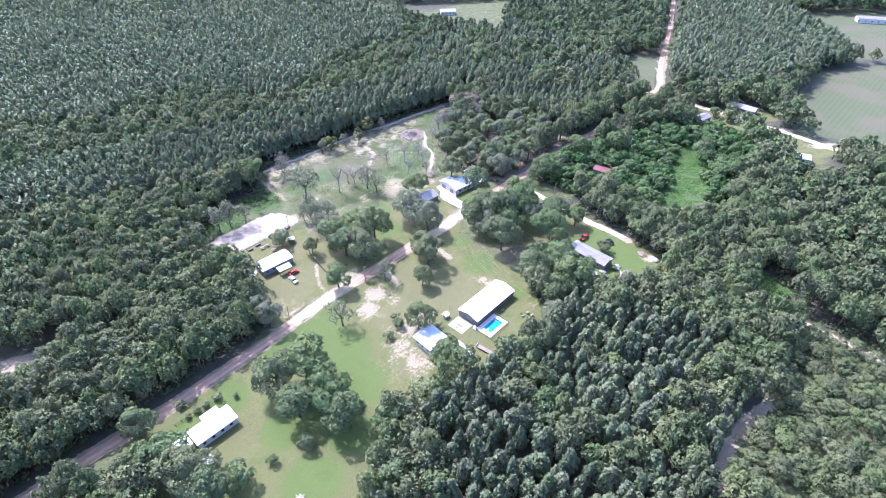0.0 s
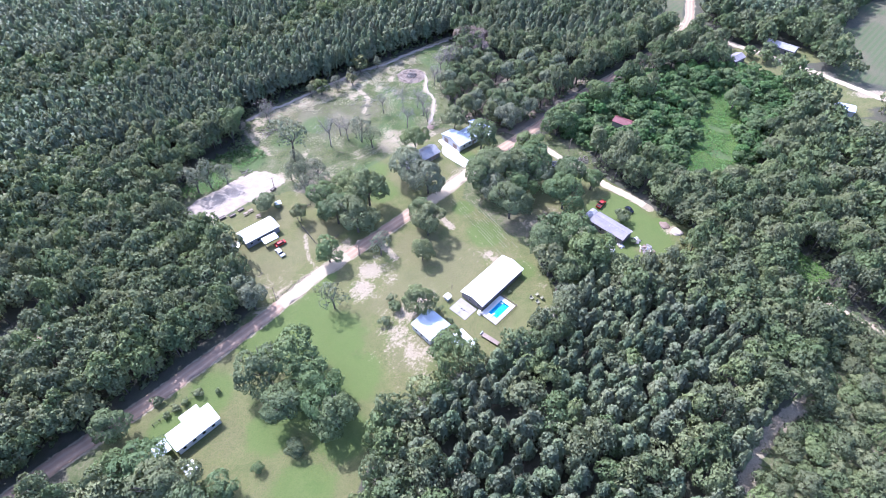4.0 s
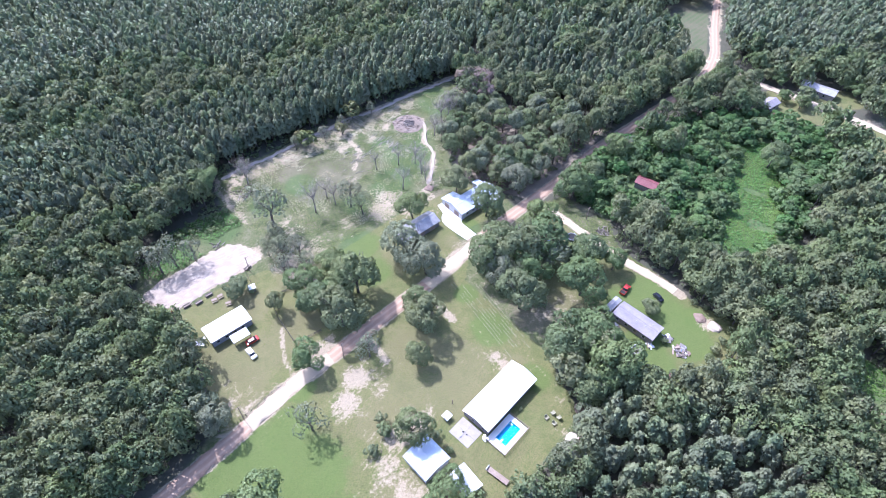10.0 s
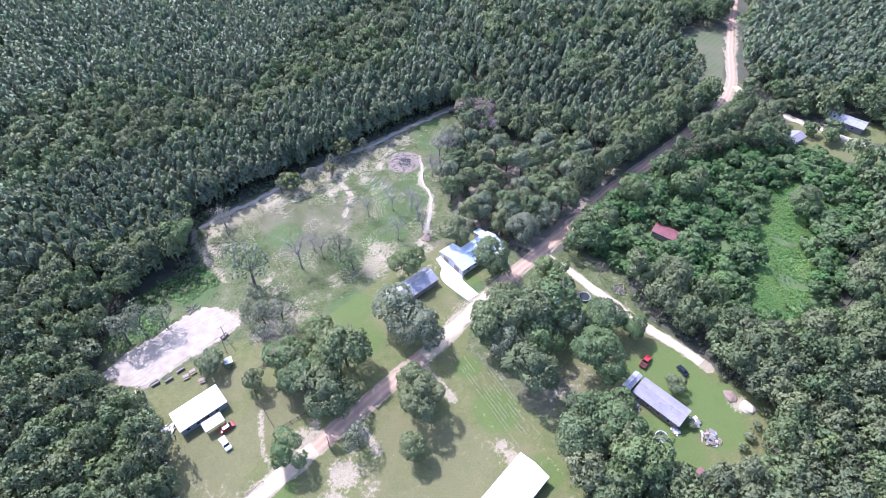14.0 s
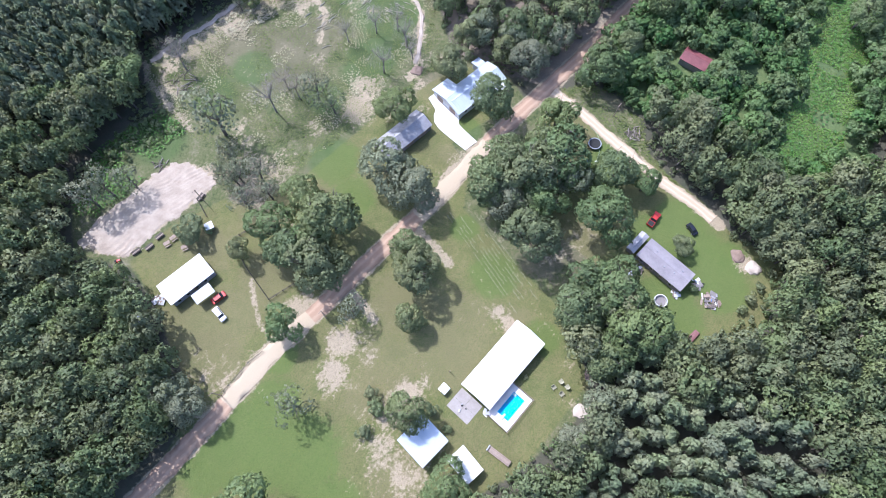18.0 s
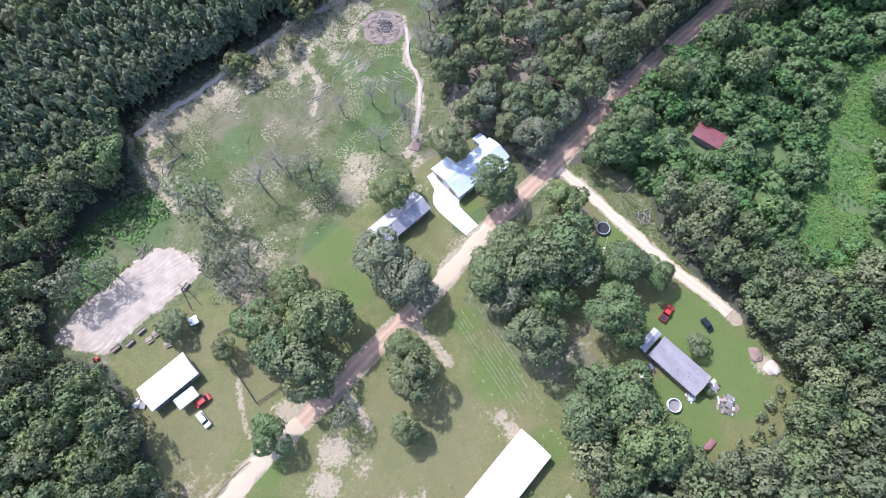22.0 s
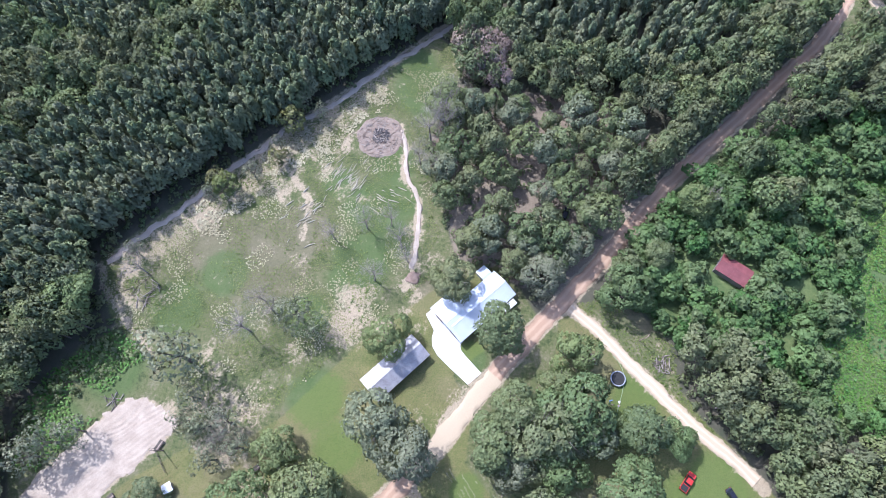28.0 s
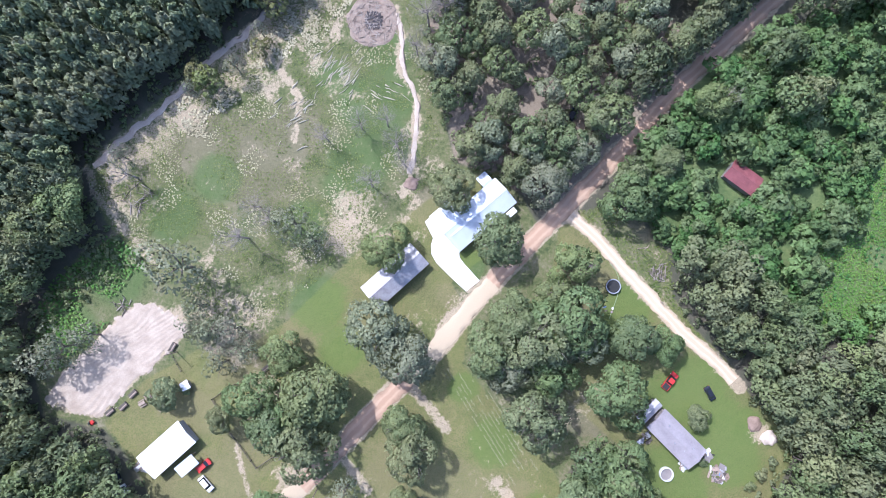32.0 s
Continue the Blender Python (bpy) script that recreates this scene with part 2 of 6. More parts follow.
ASH = rough_mat("ash_and_char", (0.015, 0.013, 0.013), (0.10, 0.09, 0.09), 1.2, 6)
SAND = rough_mat("loose_sand", (0.40, 0.32, 0.25), (0.58, 0.50, 0.41), 0.5, 5, 0.95, relief=0.5)
GLASS, _, _b = mat("window_glass", 0.08)
_b.inputs["Base Color"].default_value = (0.02, 0.025, 0.03, 1)
WATER, _nt, _b = mat("pool_water", 0.03)
_b.inputs["Transmission Weight"].default_value, _b.inputs["IOR"].default_value = 1.0, 1.33
_b.inputs["Base Color"].default_value = (0.55, 0.92, 1.0, 1)
bump(_nt, _b, noise_tex(_nt, 1.6, 3), 0.15, 0.05)


# ---- builders ----
rng = np.random.default_rng(7)


def link_mesh(name, verts, faces, material, parent=None, label="", tint=None, smooth=False, puff=None):
    me = bpy.data.meshes.new(name)
    if isinstance(faces, np.ndarray):
        n, k = faces.shape
        me.vertices.add(len(verts))
        me.vertices.foreach_set("co", np.asarray(verts, np.float32).ravel())
        me.loops.add(n * k)
        me.loops.foreach_set("vertex_index", faces.astype(np.int32).ravel())
        me.polygons.add(n)
        me.polygons.foreach_set("loop_start", np.arange(0, n * k, k, dtype=np.int32))
        me.update(calc_edges=True)
    else:
        me.from_pydata(verts, [], faces)
    for layer, rows in (("tint", tint), ("puff", puff)):
        if rows is not None:
            at = me.attributes.new(layer, "FLOAT_VECTOR", "POINT")
            at.data.foreach_set("vector", np.asarray(rows, np.float32).ravel())
    if smooth:
        me.polygons.foreach_set("use_smooth", np.ones(len(me.polygons), bool))
    me.materials.append(material)
    ob = new(name, me)
    ob.parent = parent
    if label:
        tagged(ob, label)
    return ob


def part(name, bm, material, parent=None, label="", smooth=False):
    """One mesh object from a bmesh, under a thing or a part."""
    me = bpy.data.meshes.new(name)
    bmesh.ops.recalc_face_normals(bm, faces=bm.faces)
    bm.to_mesh(me)
    bm.free()
    if smooth:
        me.polygons.foreach_set("use_smooth", np.ones(len(me.polygons), bool))
    me.materials.append(material)
    ob = new(name, me)
    ob.parent = parent
    if label:
        tagged(ob, label)
    return ob


def thing(name, m, label, category, group="", kind=""):
    ob = new(name)
    ob.matrix_basis = m
    return tagged(ob, label, category, group, kind)


def box(bm, x0, x1, y0, y1, z0, z1, bevel=0.0):
    r = bmesh.ops.create_cube(bm, size=1, matrix=Matrix.Translation(((x0 + x1) / 2, (y0 + y1) / 2, (z0 + z1) / 2)) @ Matrix.Diagonal((x1 - x0, y1 - y0, z1 - z0, 1)))
    if bevel:
        es = {e for v in r["verts"] for e in v.link_edges}
        bmesh.ops.bevel(bm, geom=list(es), offset=bevel, segments=2, affect="EDGES", profile=0.6)
    return bm


def boxed(*a, bevel=0.0):
    return box(bmesh.new(), *a, bevel=bevel)


def prism(bm, outline, z0, z1):
    """An upright prism over a closed outline."""
    lo = [bm.verts.new((x, y, z0)) for x, y in outline]
    hi = [bm.verts.new((x, y, z1)) for x, y in outline]
    bm.faces.new(lo[::-1]), bm.faces.new(hi)
    for a in range(len(lo)):
        b = (a + 1) % len(lo)
        bm.faces.new((lo[a], lo[b], hi[b], hi[a]))
    return bm


def tube(bm, a, b, ra, rb, n=7):
    a, b = Vector(a), Vector(b)
    q = (b - a).to_track_quat("Z", "Y").to_matrix()
    rings = [[bm.verts.new(p + q @ Vector((r * math.cos(i * math.tau / n), r * math.sin(i * math.tau / n), 0))) for i in range(n)] for p, r in ((a, ra), (b, rb))]
    for i in range(n):
        j = (i + 1) % n
        bm.faces.new((rings[0][i], rings[0][j], rings[1][j], rings[1][i]))
    bm.faces.new(rings[0][::-1]), bm.faces.new(rings[1])
    return bm


# ---- plan ----
ROAD_MAIN = [(-150, -100), (-105.4, -48.6), (-87.4, -31.4), (-74.1, -16.6), (-59.0, 0.5), (-45.4, 17.9), (-33.7, 29.1), (-15.3, 48.0), (-0.5, 62.5), (11.8, 77.5), (24.3, 90.2),
             (46.4, 112.2), (65.0, 132.8), (86.0, 151.8), (108, 171.8), (124.9, 186.5), (136.5, 202.0), (145.0, 218.5), (155, 250), (168, 285), (191, 340), (222, 425), (290, 620)]
ROAD_EAST = [(143.5, 214.0), (148.5, 199), (159, 186), (173.5, 173.5), (197, 149), (212, 131), (250, 95), (330, 20)]
ROAD_FARM = [(118, 206), (129, 207.5), (140.5, 211)]
LANE_SIDE = [(34.0, 98.5), (41.2, 92.6), (48.0, 84.2), (57.2, 74.2), (65.0, 65.6), (72.3, 59.6), (79, 52)]
LANE_WOODS = [(110, 21.5), (119.8, 13.8), (127.9, 4.3), (140.1, -6.7), (150, -18), (175, -50)]
TRAIL = [(-94.6, 110.4), (-84.8, 118.5), (-74.8, 126.8), (-61.8, 140.6), (-46.4, 154.2), (-33.5, 163.5), (-21.9, 173.3), (-10.0, 183.0), (-3.1, 189), (6, 195)]
TRAIL_WEST = [(-94.6, 110.4), (-93, 104), (-88.0, 97.8), (-77.3, 85.7)]
TRACK_PIT = [(-12.2, 155.0), (-10.4, 147.6), (-11.1, 138.7), (-6.1, 130.0), (-6.8, 119.9), (-8.2, 106.9)]
TRACK_MID = [(-49.0, 144.2), (-43, 137), (-38.2, 130.1), (-39.1, 118.3)]
TRACK_YARD = [(-62, 86), (-57, 70), (-50, 58), (-37, 44)]
WORN_EDGE = [(10, 62), (15.5, 50), (23.5, 30), (31, 19), (37, 9)]
WORN_YARD = [(-21, 34), (-10, 19), (-1, 9.5), (6, -3)]
WORN_HOUSE = [(16, 27), (11, 36), (4, 44)]
SPUR = [(-8.6, 53), (-3.2, 47.4), (1.7, 41.3)]
SPUR_WEST = [(-27.5, 36.2), (-22.7, 30.8), (-18.7, 25.3)]
VERGE_WEST = [(-63, 1.5), (-55.8, 11.5), (-50.8, 17)]
VERGE_MID = [(-42.5, 25.5), (-36.5, 32)]
DRIVE_WEST = [(-45.0, 18.6), (-49.5, 24.8), (-51.7, 30.8), (-53.2, 37)]
DIRT_EAST = [(75.1, -58), (82.5, -46.1), (90.8, -38.6), (106.9, -28.4)]
WASHED_VERGE = [(-0.8, 67.2), (3.1, 72.3), (8.6, 78.2)]
SCRUB = [(92, -100), (78, -50), (110, -20), (128, 0), (200, -30), (200, -100)]
JUNCTION = [(120, 197), (136, 188), (150, 182), (157, 192), (150, 214), (136, 222), (120, 212)]
COTTAGE_YARD = [(176, 108), (198, 116), (198, 100), (182, 94)]
GLADE = [(119, 17), (125, 12), (135, 18), (128, 29), (121, 26)]
SAND_LOT = [(-103.4, 49.6), (-97.4, 45.5), (-89.3, 44.5), (-77.9, 55.7), (-68.2, 64.9), (-66.9, 69.4), (-74.8, 73.8), (-81.2, 74.4), (-88.9, 66.8), (-99.8, 55.9)]
CLEARING = [(-104, 45), (-88, 41.5), (-79, 31), (-71, 16), (-64, 5), (-72, -12), (-92, -34), (-104, -47), (-98, -56), (-84, -48), (-78, -62), (-60, -90), (-18, -90), (-24, -56), (-17, -34), (2, -21),
            (19, -12), (33, -1), (38, 9), (32, 20), (33, 30), (40, 38), (50, 36), (53, 22), (66, 16), (84, 26), (91, 39), (80, 47), (73, 60), (58, 77), (42, 96), (27, 94), (22, 103), (12, 110), (4, 112),
            (-1, 135), (-4, 150), (5, 168), (8, 182), (-3, 191), (-34, 165), (-63, 142), (-96, 112), (-90, 96), (-79, 85), (-90, 78), (-108, 60)]
LAWN = [(-80, 33), (-71, 16), (-62, 3), (-72, -12), (-98, -41), (-78, -62), (-60, -90), (-18, -90), (-24, -56), (-17, -34), (2, -21), (19, -12), (38, 9), (30, 30), (6, 58), (8, 70), (3, 80), (20, 92), (16, 110),
        (0, 104), (-20, 90), (-40, 70), (-55, 60), (-64, 62), (-78, 54), (-88, 43)]
LAWN_EAST = [(36, 96), (48, 82), (73, 57), (80, 46), (91, 39), (84, 26), (66, 16), (53, 22), (54, 36), (44, 44), (32, 55), (33, 80)]
MEADOW = [(-90, 96), (-79, 86), (-66, 74), (-55, 66), (-40, 74), (-20, 92), (-2, 106), (-1, 135), (-4, 150), (5, 168), (4, 186), (-34, 164), (-63, 141), (-95, 110)]
WEEDS_WEST = [(-108, 60), (-100, 57), (-89, 68), (-80, 76), (-78, 86), (-88, 92), (-96, 88), (-106, 74)]
KUDZU = [(99, 70), (113, 66), (122, 78), (134, 96), (141, 114), (156, 118), (151, 133), (140, 138), (126, 136), (117, 118), (112, 104), (102, 92)]
THICKET = [(66, 134), (74, 141), (92, 150), (125, 158), (146, 160), (168, 150), (164, 112), (142, 96), (124, 66), (92, 64), (84, 80), (52, 92), (50, 104)]
LANE_EDGE = [(37, 97.7), (46, 101.5), (54, 97), (61.5, 87), (62, 76), (70.5, 62.6), (66.7, 63.3), (48, 84)]
GROVE = [(4, 112), (22, 104), (36, 98), (60, 128), (70, 146), (50, 164), (24, 168), (6, 170), (-3, 150), (0, 135)]
CORN = [(125.6, 268.9), (162, 280), (139, 214), (127.2, 208)]
FIELD_EAST = [(214, 186), (262, 240), (340, 268), (340, 130), (241, 108), (222, 128), (206, 150)]
FIELD_FAR = [(300, 375), (420, 375), (360, 262), (298, 262)]
FAR_CLEARING = [(-50, 415), (63, 425), (48, 326), (-25, 348)]
YARD_EAST = [(147, 176), (160, 182), (200, 147), (214, 131), (206, 120), (182, 110), (180, 126), (172, 152), (158, 154), (148, 150)]
YARD_A = [(172, 176), (188, 162), (200, 170), (188, 190), (178, 190)]
PATCH_WEST = [(-292, 214), (-250, 150), (-262, 148), (-310, 214)]
WASH = [(-200, -34), (-151, -11), (-128, 0), (-126, -12), (-150, -30), (-200, -58)]


def inside(x, y, outline):
    hit = np.zeros(np.shape(x), bool)
    for (x0, y0), (x1, y1) in zip(outline, outline[1:] + outline[:1]):
        cross = (y0 > y) != (y1 > y)
        hit ^= cross & (x < (x1 - x0) * (y - y0) / ((y1 - y0) or 1e-9) + x0)
    return hit


def away(x, y, line, closed=False):
    """Distance from a line of points."""
    best = np.full(np.shape(x), 1e9)
    ends = line[1:] + (line[:1] if closed else [])
    for (x0, y0), (x1, y1) in zip(line, ends):
        dx, dy = x1 - x0, y1 - y0
        s = np.clip(((x - x0) * dx + (y - y0) * dy) / (dx * dx + dy * dy + 1e-9), 0, 1)
        best = np.minimum(best, np.hypot(x - x0 - s * dx, y - y0 - s * dy))
    return best


def depth(x, y, outline):
    """Distance inside an outline, negative outside."""
    d = away(x, y, outline, True)
    return np.where(inside(x, y, outline), d, -d)


def soft(d, width=3.0):
    return np.clip(0.5 + d / width, 0, 1)


# ---- ground ----
def ground_lines(lo, hi, step, far):
    mid = list(np.arange(lo, hi + 0.01, step))
    a, b, w = lo, hi, step
    while b < far:
        w *= 1.35
        a, b = a - w, b + w
        mid = [a] + mid + [b]
    return np.array(mid)


def build_ground():
    gx, gy = ground_lines(-150, 150, 1.1, 3500), ground_lines(-80, 215, 1.1, 3500)
    X, Y = np.meshgrid(gx, gy)
    x, y = X.ravel(), Y.ravel()
    cover = np.zeros((len(x), 3), np.float32)
    crop = np.zeros((len(x), 3), np.float32)
    sand = np.maximum.reduce([soft(depth(x, y, SAND_LOT), 2), soft(depth(x, y, PATCH_WEST), 4), 0.8 * soft(depth(x, y, WASH), 3)])
    for line, half, amount in ((ROAD_MAIN, 2.9, 0.95), (ROAD_EAST, 2.4, 0.95), (ROAD_FARM, 2, 0.9), (LANE_SIDE, 1.9, 0.95), (LANE_WOODS, 1.6, 0.9), (TRAIL, 2.2, 0.6), (TRAIL_WEST, 1.5, 0.7),
                               (TRACK_PIT, 1.1, 0.9), (TRACK_MID, 1.2, 0.75), (SPUR, 1.6, 0.8), (TRACK_YARD, 3.0, 0.5), (WORN_EDGE, 0.9, 0.46), (WORN_YARD, 0.8, 0.4), (WORN_HOUSE, 0.8, 0.42), (DRIVE_WEST, 0.9, 0.75), (DIRT_EAST, 2.6, 0.72), (WASHED_VERGE, 0.9, 0.75), (SPUR_WEST, 1.5, 0.8), (VERGE_WEST, 1.6, 0.5), (VERGE_MID, 1.4, 0.66)):
        sand = np.maximum(sand, amount * soft(half - away(x, y, line), 1.6))
    bare_yard = [(-26, 25, 3, 0.52), (-52, 13, 5.5, 0.5), (-60, 8, 5, 0.5), (-18, -2, 11.6, 0.44), (-22, 18, 8.7, 0.46), (-26, 12, 7.2, 0.45), (-12, 4, 8.7, 0.47), (-16, -14, 10.2, 0.45), (-64, 12, 11.6, 0.43), (-54, 8, 8.7, 0.44), (-27, 20, 6, 0.86), (-29, 11.5, 6, 0.84), (-14, 1, 5.5, 0.74), (-15.5, -7, 7, 0.64), (-41, 30, 3.5, 0.75), (-37, 33, 3, 0.7)]
    bare_meadow = [(-85.2, 99.7, 6.5, 0.6), (-80, 92, 5.5, 0.55), (-47, 134.8, 6.5, 0.6), (-67, 123.4, 6.5, 0.56), (-70.5, 130, 6, 0.62), (-39, 85.7, 6, 0.52), (-50, 72, 9.6, 0.6), (-57, 66, 9, 0.62), (-60, 76, 8.7, 0.52), (-46, 150, 13, 0.48), (-36, 146, 13, 0.47), (-62, 132, 11.6, 0.47), (-40, 128, 10.2, 0.43), (-52, 134, 11.6, 0.45), (-85, 108, 8.7, 0.48), (-80, 100, 8.7, 0.47), (-40, 110, 8.7, 0.41), (-62, 134, 5, 0.66), (-53, 134, 5, 0.64), (-46, 132.5, 5, 0.64), (-73, 122, 5, 0.6), (-42, 142, 5, 0.55), (-70, 70, 5, 0.75), (-62, 72, 6, 0.72), (-56, 66, 5, 0.7), (-53, 60, 5, 0.66)]
    bare_grove = [(12, 141, 6.5, 0.6), (19, 118, 6, 0.58), (16, 136, 11.6, 0.47), (14, 118, 10.2, 0.45), (28, 150, 11.6, 0.46), (8, 178, 11.6, 0.49), (60, 84, 7.2, 0.44), (56, 78, 5.8, 0.45), (32, 74, 8.7, 0.42), (56, 130, 11.6, 0.43), (70, 146, 8.7, 0.43), (100, 150, 8.7, 0.42), (46, 158, 11.6, 0.43), (4, 96, 4.3, 0.43), (3, 75, 4.3, 0.45)]
    bare_north = [(-33, 139.7, 6, 0.56), (-19.6, 104, 5, 0.5), (-5.8, 69.3, 4.5, 0.48), (-25, 134.7, 5, 0.5), (-24, 98, 10, 0.68), (-28, 94, 7.2, 0.52), (-26, 133, 11.6, 0.43), (-4, 110, 8.7, 0.47), (-7, 120, 7.2, 0.47), (-6, 92, 5.8, 0.42), (-2, 68, 4.3, 0.43), (-18.5, 151.5, 9, 0.5), (-34, 140.5, 5, 0.62), (-29, 149, 5, 0.7), (-26, 93, 8, 0.82), (-16, 93, 5, 0.66), (-9, 104, 4, 0.7), (-7, 101, 3, 0.66), (-10, 97, 3, 0.6)]
    bare_lawn = [(-5.2, 8.5, 3.4, 0.6), (-3, -9, 5, 0.54), (37, 1.5, 4, 0.55), (104, 9, 5, 0.55), (-8, -6, 10.2, 0.47), (-8, -20, 8.7, 0.44), (15, 26.5, 4, 0.72), (17, 24, 3, 0.75), (34, 3, 5.8, 0.47), (38, 48, 9, 0.47), (31, 43, 8, 0.46), (84, 40, 4, 0.75), (24, 20, 4.3, 0.4), (8, 28, 5.8, 0.38), (104, -30, 8.7, 0.43), (36, -4, 5.8, 0.43), (-9, 6, 5.5, 0.8), (-9.5, -14, 8, 0.64), (33, 14, 3, 0.5)]
    for bx, by, r, a in bare_yard + bare_meadow + bare_grove + bare_north + bare_lawn:
        sand = np.maximum(sand, a * np.exp(-((x - bx) ** 2 + (y - by) ** 2) / (r * r)))
    cover[:, 0] = sand
    cover[:, 1] = np.maximum.reduce([soft(depth(x, y, o) + wide, 3) for o, wide in ((LAWN, 0), (LAWN_EAST, 3.5), (YARD_EAST, 0), (YARD_A, 0))])
    cover[:, 2] = np.maximum.reduce([soft(depth(x, y, o), 4) for o in (MEADOW, WEEDS_WEST, KUDZU, FAR_CLEARING, CLEARING, LANE_EDGE, SCRUB, GLADE, JUNCTION, COTTAGE_YARD)])
    band = away(x, y, TRAIL)
    inner = inside(x, y, MEADOW)
    sand = np.maximum(sand, np.where(inner, 0.68 * np.exp(-((band - 5) / 7.0) ** 2) * (x < -16) * (x > -90), 0))
    sand = np.maximum(sand, 0.27 * inner)
    cover[:, 0] = sand
    lush_yard = [(-52, -2, 9), (-58, -10, 10), (-44, 4, 8), (-36, -8, 12), (-28, -22, 10), (62, 26, 10), (76, 34, 10), (72, 44, 9), (56, 30, 8), (64, 36, 8), (80, 42, 6), (14, 38, 8), (26, 20, 6), (-70, -28, 8), (-58, -70, 12), (-38, -56, 10), (-78, -40, 8), (-44, 16, 6), (-46, -8, 12), (-40, -30, 12), (-30, -40, 10), (-50, -40, 8)]
    lush_north = [(-24, 106, 9), (-36, 96, 7), (-14, 142, 8), (-20, 128, 10), (-30, 136, 6), (-15, 118, 9), (-32, 74, 9), (-26, 62, 8), (-4, 168, 12), (-8, 178, 8), (8, 84, 5), (68, 52, 10), (60, 48, 9), (50, 72, 8), (46, 66, 6), (-72, 98, 9), (-86, 82, 10), (-98, 68, 8), (6, 52, 5), (-60, 108, 8), (-22, 112, 10), (-12, 130, 8)]
    dry = [(-62, 18, 12), (-70, 26, 10), (-58, 28, 10), (-50, 38, 8), (-66, 46, 9), (-50, 112, 16), (-66, 118, 12), (-40, 120, 10), (-20, 68, 8), (-36, 66, 8), (-52, 60, 10), (-10, 30, 12), (4, 26, 10), (0, 14, 10), (-14, 14, 10), (-12, -14, 9), (28, 44, 9), (38, 46, 9), (40, 80, 8), (36, 72, 8), (-30, -68, 8), (56, 96, 7), (-2, 100, 7), (2, 76, 4), (-45, 40, 7), (-48, 34, 6), (20, 24, 6), (10, 18, 6), (-20, 6, 8)]
    tone = np.zeros((len(x), 3), np.float32)
    for k, spots in enumerate((lush_yard + lush_north, dry)):
        for bx, by, r in spots:
            tone[:, k] = np.maximum(tone[:, k], np.exp(-((x - bx) ** 2 + (y - by) ** 2) / (r * r)))
    crop[:, 0] = np.maximum.reduce([soft(depth(x, y, o), 4) for o in (CORN, FIELD_EAST, FIELD_FAR)])
    crop[:, 1] = np.maximum(np.maximum(soft(depth(x, y, KUDZU), 8), soft(depth(x, y, GLADE), 5)), 0.8 * soft(np.minimum(depth(x, y, THICKET), -depth(x, y, LANE_EDGE)), 6))
    crop[:, 2] = soft(depth(x, y, GROVE), 5)
    z = np.array([noise.noise((a * 0.09, b * 0.09, 0)) for a, b in zip(x, y)]) * 0.12 - 0.06
    u, v = (x - 15.2) * 0.679 + (y - 13.2) * 0.734, (y - 13.2) * 0.679 - (x - 15.2) * 0.734
    z[(u > -10.25) & (u < -2.75) & (v > -10.45) & (v < -6.05)] = -2.0
    far = np.maximum(np.abs(x) - 500, np.abs(y - 100) - 600).clip(0) * 0.01
    n, k = len(gy), len(gx)
    i = (np.arange(n - 1)[:, None] * k + np.arange(k - 1)[None]).ravel()
    faces = np.stack([i, i + 1, i + k + 1, i + k], 1)
    ob = link_mesh("ground", np.stack([x, y, z - far], 1), faces, GROUND, smooth=True)
    for name, data in (("cover", cover), ("crop", crop), ("tone", tone)):
        at = ob.data.attributes.new(name, "FLOAT_VECTOR", "POINT")
        at.data.foreach_set("vector", data.ravel())
    tagged(ob, "open rural ground with mown lawns, weedy meadow, bare sand and woodland litter", "ground", kind="structure")


